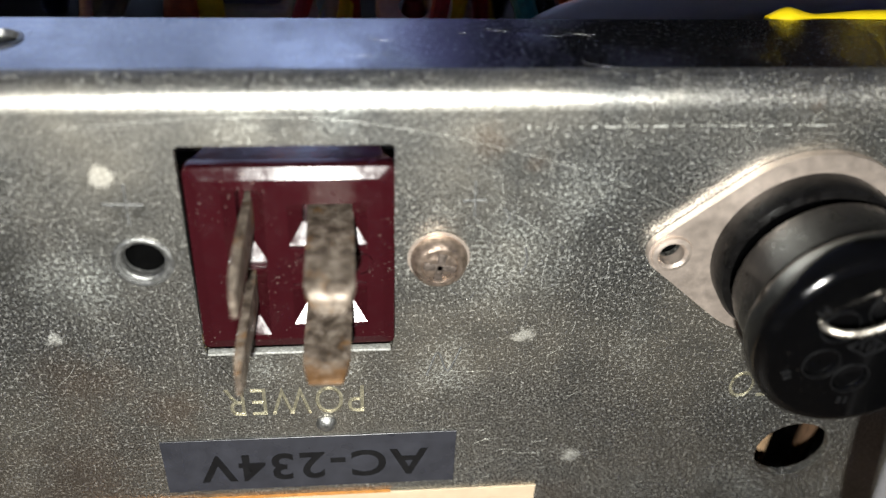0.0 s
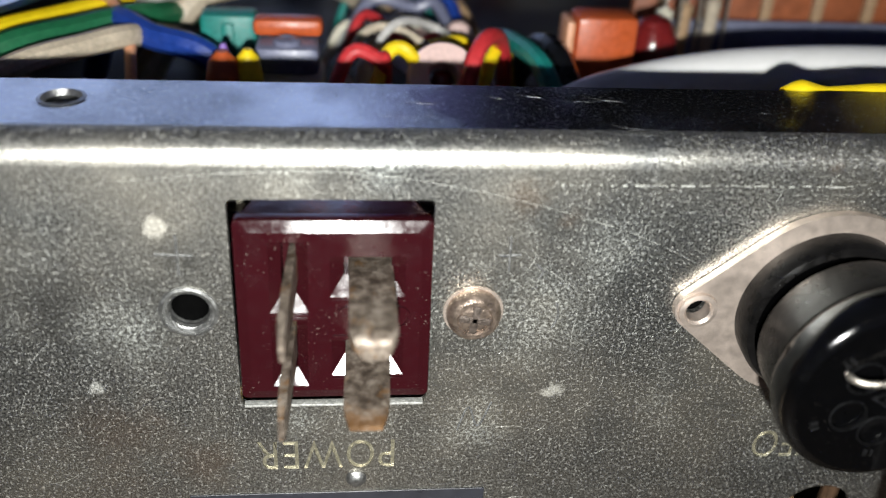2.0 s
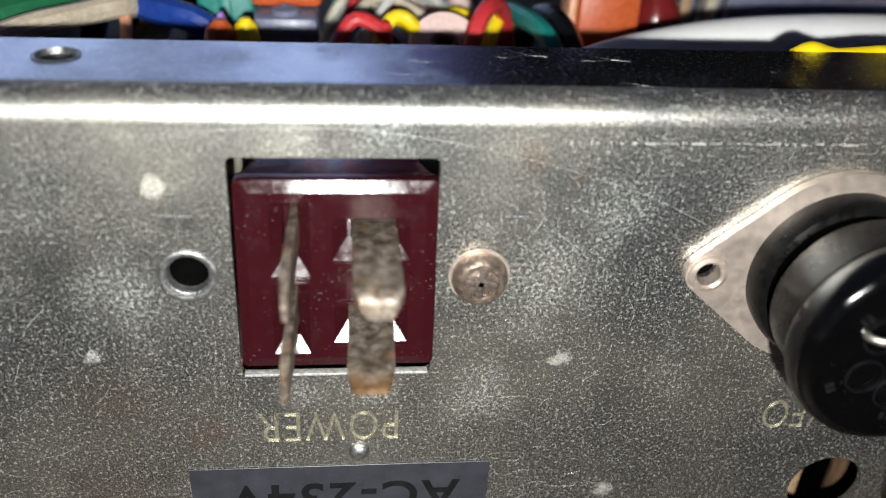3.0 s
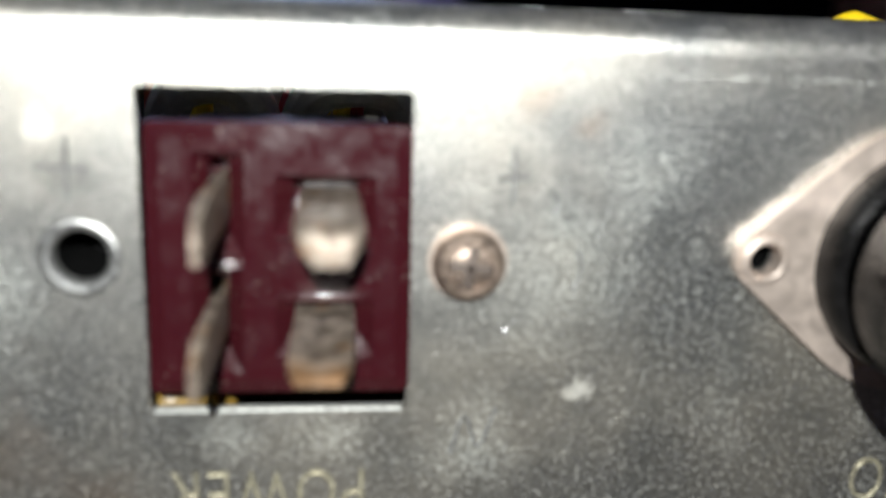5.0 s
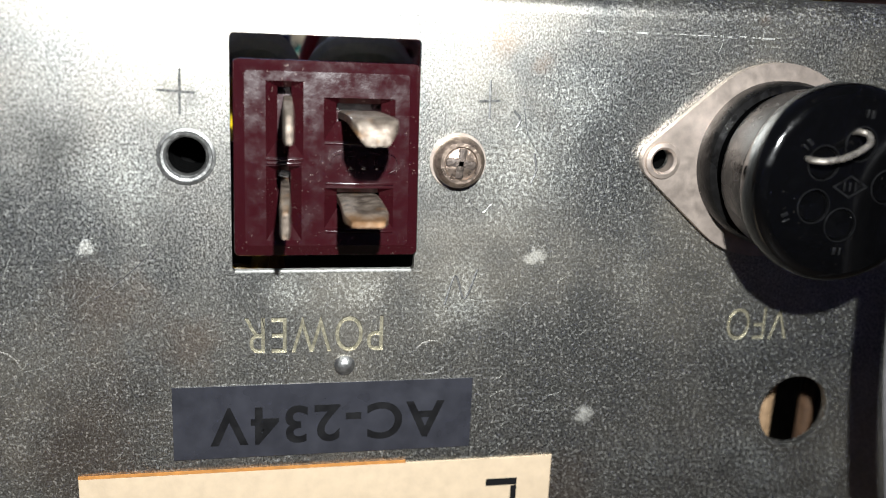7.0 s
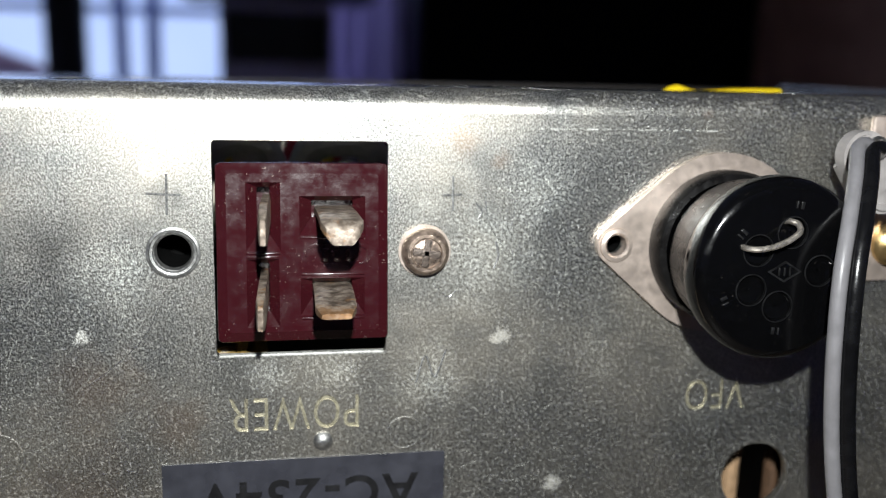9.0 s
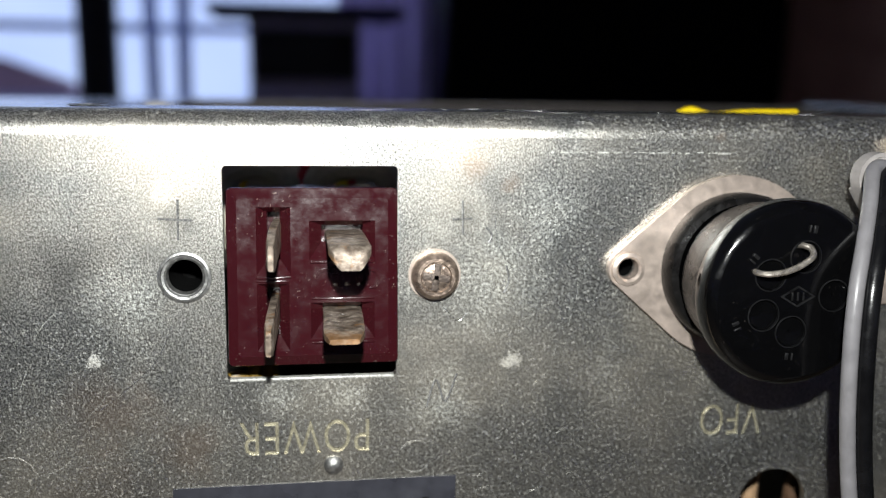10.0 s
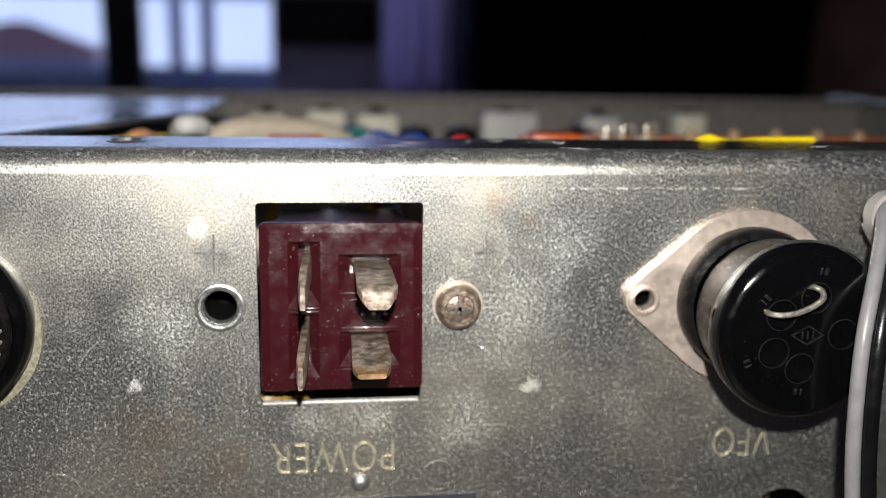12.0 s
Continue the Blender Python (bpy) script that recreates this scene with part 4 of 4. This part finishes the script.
def inner_parts():
    before = set(bpy.data.objects)
    can = thing("coil_former", "slate coil former with orange top and white foot", "coil", (0.0055, 0.078, BZ))
    part("foot", box_bm(-0.0068, 0.0068, -0.0060, 0.0060, 0, 0.0150, 0.0010), IVORY, can, "white plastic foot")
    part("bobbin", box_bm(-0.0060, 0.0060, -0.0050, 0.0058, 0.0151, 0.0205, 0.0014), SLATE, can)
    part("cap", box_bm(-0.0066, 0.0066, 0.0010, 0.0062, 0.0206, 0.0240, 0.0012), ORANGE, can, "orange top")
    part("core", lathe_bm([(0.0026, 0.0205), (0.0026, 0.0215), (0.0015, 0.0218), (0.0001, 0.0212)], "z", (0, -0.0022, 0), 24), SLATE, can)
    tor = thing("ring_core", "pale pink ceramic ring core on the board", "coil", (0.0345, 0.072, BZ))
    b = tor
    prof = [(0.0028, -0.0018), (0.0030, -0.0022), (0.0064, -0.0022), (0.0068, -0.0016), (0.0068, 0.0016), (0.0064, 0.0022), (0.0030, 0.0022), (0.0028, 0.0018), (0.0028, -0.0018)]
    part("ring", put(lathe_bm(prof, "y", seg=40, cap=False), pose(0, 0, 0.0155, -38, 0, 0)), PINK, tor)
    part("post", lathe_bm([(0.0022, 0), (0.0022, 0.0150), (0.0016, 0.0165), (0.0001, 0.0168)], "z", (0, 0.001, 0), 20), DEEP_RED, tor, "dark red centre post")
    cap = thing("block_capacitor", "orange-red block capacitor with peach side", "capacitor", (0.0680, 0.088, BZ))
    part("body", box_bm(-0.0058, 0.0068, -0.0045, 0.0045, 0, 0.0245, 0.0012), ORANGE, cap)
    part("side", box_bm(-0.0078, -0.0059, -0.0040, 0.0040, 0, 0.0235, 0.0008), PEACH, cap, "peach side plate")
    red = thing("resin_capacitor", "glossy dark red dipped capacitor", "capacitor", (0.0815, 0.094, BZ))
    part("body", lathe_bm([(0.0030, 0), (0.0050, 0.004), (0.0056, 0.014), (0.0050, 0.018), (0.0030, 0.0215), (0.0001, 0.0225)], "z", seg=28), DEEP_RED, red)
    teal = thing("teal_connector", "teal plastic block connector", "connector", (-0.0070, 0.093, BZ))
    part("body", box_bm(-0.0056, 0.0056, -0.0035, 0.0035, 0, 0.0215, 0.0012), TEAL, teal)
    part("key", box_bm(-0.0012, 0.0012, -0.0046, -0.0036, 0.004, 0.020, 0.0004), TEAL, teal)
    small = thing("small_coil", "small brown coil with yellow and violet turns", "coil", (-0.0035, 0.069, BZ))
    part("winding", lathe_bm([(0.0018, 0), (0.0034, 0.006), (0.0033, 0.0160), (0.0026, 0.0195), (0.0010, 0.0212)], "z", (-0.0020, 0, 0), 20), ORANGE, small, "copper-brown winding")
    part("winding", lathe_bm([(0.0018, 0), (0.0026, 0.006), (0.0026, 0.0165), (0.0020, 0.0200), (0.0008, 0.0214)], "z", (0.0024, 0.0008, 0), 20), YELLOW, small, "yellow winding")
    part("winding", lathe_bm([(0.0014, 0), (0.0020, 0.006), (0.0016, 0.0190), (0.0005, 0.0215)], "z", (-0.0022, 0.0034, 0), 20), PURPLE, small, "violet winding")
    # wires
    z = 0.086
    wire("loose_wire", "yellow insulated wire above the board", YELLOW, [(-0.080, 0.055, 0.0692), (-0.055, 0.075, z), (-0.040, 0.092, z + 0.002), (-0.024, 0.112, z), (-0.02, 0.15, 0.0692)], 0.0020)
    wire("loose_wire", "green insulated wire above the board", GREEN, [(-0.078, 0.045, 0.0692), (-0.050, 0.068, z), (-0.034, 0.084, z + 0.002), (-0.020, 0.102, z), (-0.012, 0.15, 0.0692)], 0.0026)
    wire("loose_wire", "beige insulated wire above the board", BEIGE, [(-0.070, 0.040, 0.0692), (-0.044, 0.060, z), (-0.030, 0.075, z + 0.002), (-0.022, 0.088, z), (-0.016, 0.14, 0.0692)], 0.0022)
    wire("loose_wire", "orange insulated wire above the board", PEACH, [(-0.055, 0.100, 0.0692), (-0.036, 0.100, z + 0.003), (-0.028, 0.092, z + 0.003), (-0.024, 0.080, z), (-0.022, 0.06, 0.0692)], 0.0011)
    wire("loose_wire", "thick blue wire with crimped tip", BLUE, [(-0.040, 0.110, 0.0692), (-0.030, 0.092, z + 0.001), (-0.020, 0.083, z + 0.001), (-0.009, 0.080, z - 0.002), (0.000, 0.080, 0.0692)], 0.0026)
    wire("loose_wire", "pale grey wire bundle looped in a knot", GREY_LIGHT, [(-0.034, 0.130, 0.0692), (-0.024, 0.100, z + 0.004), (-0.021, 0.094, z + 0.007), (-0.018, 0.099, z + 0.006), (-0.020, 0.110, z + 0.002), (-0.02, 0.13, 0.0692)], 0.0024)
    wire("loose_wire", "broad beige cable behind the teal block", BEIGE, [(-0.028, 0.100, 0.0700), (-0.016, 0.106, z + 0.002), (0.000, 0.116, z + 0.004), (0.016, 0.126, z), (0.030, 0.14, 0.0700)], 0.0034)
    wire("loose_wire", "red insulated wire near the ring core", RED, [(0.010, 0.060, 0.0692), (0.0165, 0.070, z + 0.002), (0.0225, 0.070, z + 0.002), (0.0235, 0.072, z), (0.024, 0.08, 0.0692)], 0.0014)
    wire("loose_wire", "yellow insulated wire near the ring core", YELLOW, [(0.020, 0.066, 0.0692), (0.0235, 0.073, z + 0.001), (0.0290, 0.073, z + 0.001), (0.032, 0.076, 0.0692)], 0.0014)
    wire("loose_wire", "red insulated wire crossing the ring core", RED, [(0.036, 0.064, 0.0700), (0.040, 0.068, z + 0.004), (0.046, 0.078, z + 0.003), (0.050, 0.090, 0.0700)], 0.0016)
    wire("loose_wire", "yellow insulated wire behind the ring core", YELLOW, [(0.040, 0.072, 0.0700), (0.044, 0.076, z), (0.048, 0.086, z), (0.052, 0.095, 0.0700)], 0.0014)
    rnd = random.Random(11)
    loom = (SHEER, BEIGE, YELLOW, GREY_LIGHT, PINK, RED, IVORY, SLATE, WHITE_PVC, BLUE, TEAL, TAN)
    for i, mat in enumerate(loom):
        y, x = 0.080 + 0.0045 * i, 0.012 + rnd.uniform(-0.004, 0.010)
        pts = [(x, y, 0.0690)] + [(x + 0.008 * k + rnd.uniform(-0.002, 0.002), y + rnd.uniform(-0.007, 0.007), z + rnd.uniform(-0.006, 0.0015)) for k in range(1, 4)] + [(x + 0.030, y + 0.006, 0.0690)]
        wire("loose_wire", "thin insulated wire in a tangled loom", mat, pts, rnd.uniform(0.0009, 0.0016))
    wire("loose_wire", "teal insulated wire rising from the board", TEAL, [(0.056, 0.055, 0.0700), (0.0535, 0.066, z), (0.0500, 0.084, z + 0.001), (0.0480, 0.100, z - 0.004), (0.047, 0.11, 0.0700)], 0.0020)
    wire("loose_wire", "black insulated wire rising from the board", BLACK_PVC, [(0.060, 0.058, 0.0700), (0.0575, 0.070, z), (0.0545, 0.086, z), (0.053, 0.10, 0.0700)], 0.0024)
    for i, x in enumerate((0.016, 0.020)):
        d = thing("glass_diode", "small glass diode on bent leads", "diode", (x, 0.070 + 0.008 * i, BZ))
        part("bead", lathe_bm([(0.0006, 0.010), (0.0016, 0.0115), (0.0016, 0.0160), (0.0006, 0.0175)], "z", seg=16), GREY_LIGHT, d)
        part("lead", tube_bm([(0, 0, 0), (0, 0, 0.010)], 0.0003, 6), TIN_WIRE, d)
        part("lead", tube_bm([(0, 0, 0.0175), (0, 0.003, 0.0185), (0, 0.004, 0)], 0.0003, 6), TIN_WIRE, d)
    # terminal strip with tan resistors
    strip = thing("tag_strip", "rust-brown tag strip with tinned tags", "terminal strip", (0.130, 0.122, BZ))
    part("board", box_bm(-0.045, 0.055, -0.001, 0.002, 0, 0.0205, 0.0004), RUST_BOARD, strip)
    part("board", box_bm(-0.045, 0.055, -0.006, -0.004, 0, 0.0150, 0.0004), SLATE, strip)
    for i in range(7):
        part("tag", box_bm(-0.040 + 0.013 * i, -0.0375 + 0.013 * i, -0.0035, -0.0011, 0.004, 0.0225, 0.0004), TAN, strip)
    for i, x in enumerate((0.086, 0.092, 0.100)):
        rs = thing("upright_resistor", "tan upright resistor with bent lead", "resistor", (x, 0.102 + 0.004 * i, BZ), "upright resistors")
        part("body", lathe_bm([(0.0006, 0.006), (0.0019, 0.007), (0.0016, 0.010), (0.0016, 0.018), (0.0019, 0.021), (0.0006, 0.022)], "z", seg=18), (IVORY, TAN, BEIGE)[i], rs)
        part("lead", tube_bm([(0, 0, 0.022), (0.0002, 0, 0.024), (0.002, 0, 0.0245), (0.0034, 0, 0.022), (0.0036, 0, 0)], 0.0004, 6), TIN_WIRE, rs)
        part("lead", tube_bm([(0, 0, 0), (0, 0, 0.006)], 0.0004, 6), TIN_WIRE, rs)
    # the cluster, close under the lip, is scaled to fit an early camera view
    view_fit = Matrix.Translation((0.00456, -0.01234, 0.03436)) @ Matrix.Scale(0.7854, 4)
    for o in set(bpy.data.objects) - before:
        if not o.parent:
            o.matrix_basis = view_fit @ o.matrix_basis
    wire("loose_wire", "amber wire just inside the plug opening", AMBER, [(-0.006, 0.006, 0.0013), (-0.002, 0.0055, 0.0550), (0.0045, 0.0050, 0.0728), (0.0080, 0.0056, 0.0740), (0.0110, 0.0065, 0.0728), (0.018, 0.010, 0.0013)], 0.0011)
    # pale tubes added to fill the opening's top gap as the camera sees it
    for x0, x1 in ((0.0015, 0.0140), (0.0158, 0.0300)):
        wire("pale_filler_tube", "pale filler tube behind the plug opening, fitted to the view", IVORY, [(x0, 0.0300, 0.0879), (x0 + 0.001, 0.0275, 0.0960), (x0 + 0.0035, 0.0262, 0.1004), (x1 - 0.0035, 0.0262, 0.1006), (x1 - 0.001, 0.0275, 0.0960), (x1, 0.0300, 0.0879)], 0.0023)
    for i, (x, w, c) in enumerate(((-0.004, 0.0110, IVORY), (0.014, 0.012, IVORY), (0.030, 0.013, IVORY), (0.072, 0.018, GREY_LIGHT), (0.102, 0.012, GREY_LIGHT), (0.132, 0.010, IVORY))):
        fc = thing("filter_can", "pale boxed filter can along the front panel", "component", (x, 0.172, 0.0878), "filter cans")
        part("can", box_bm(-w / 2, w / 2, -0.006, 0.006, 0, 0.0138 + 0.001 * (i % 2), 0.001), c, fc)
        part("slug", lathe_bm([(0.0022, 0.0138), (0.0022, 0.0156), (0.0001, 0.0157)], "z", seg=16), SHADE_SLUG_BLACK, fc)
    for i, x in enumerate((0.004, 0.022, 0.040, 0.054, 0.090)):
        md = thing("dark_capacitor", "dark brown round capacitor before the filter cans", "capacitor", (x, 0.150, 0.0878), "dark capacitors")
        part("can", lathe_bm([(0.0055, 0), (0.0055, 0.0085), (0.0044, 0.0112), (0.0001, 0.0122)], "z", seg=24), BLACK_WORN, md)
        part("sleeve", lathe_bm([(0.00552, 0.001), (0.0057, 0.0015), (0.0057, 0.005), (0.00552, 0.0055)], "z", seg=24, cap=False), DEEP_RED, md)
    slab = thing("shield_cover", "smooth steel shield cover inside the chassis", "cover", (-0.062, 0.085, 0.0878))
    bm = sheet_bm([(-0.045, -0.060), (0.024, -0.052), (0.050, 0.002), (0.050, 0.045), (-0.045, 0.045)], [], 0.0010, lambda u, v, d: (u, v, 0.0194 + d))
    part("lid", bm, POLISHED, slab, smooth=False)
    part("wall", box_bm(-0.043, 0.018, -0.046, 0.042, 0, 0.0193), BLACK_PAINT, slab)


backdrop()
room()
far_furniture()
chassis()
power_connector()
fixing_screw()
vfo_socket()
vfo_plug()
labels()
left_knob()
right_side()
inner_parts()
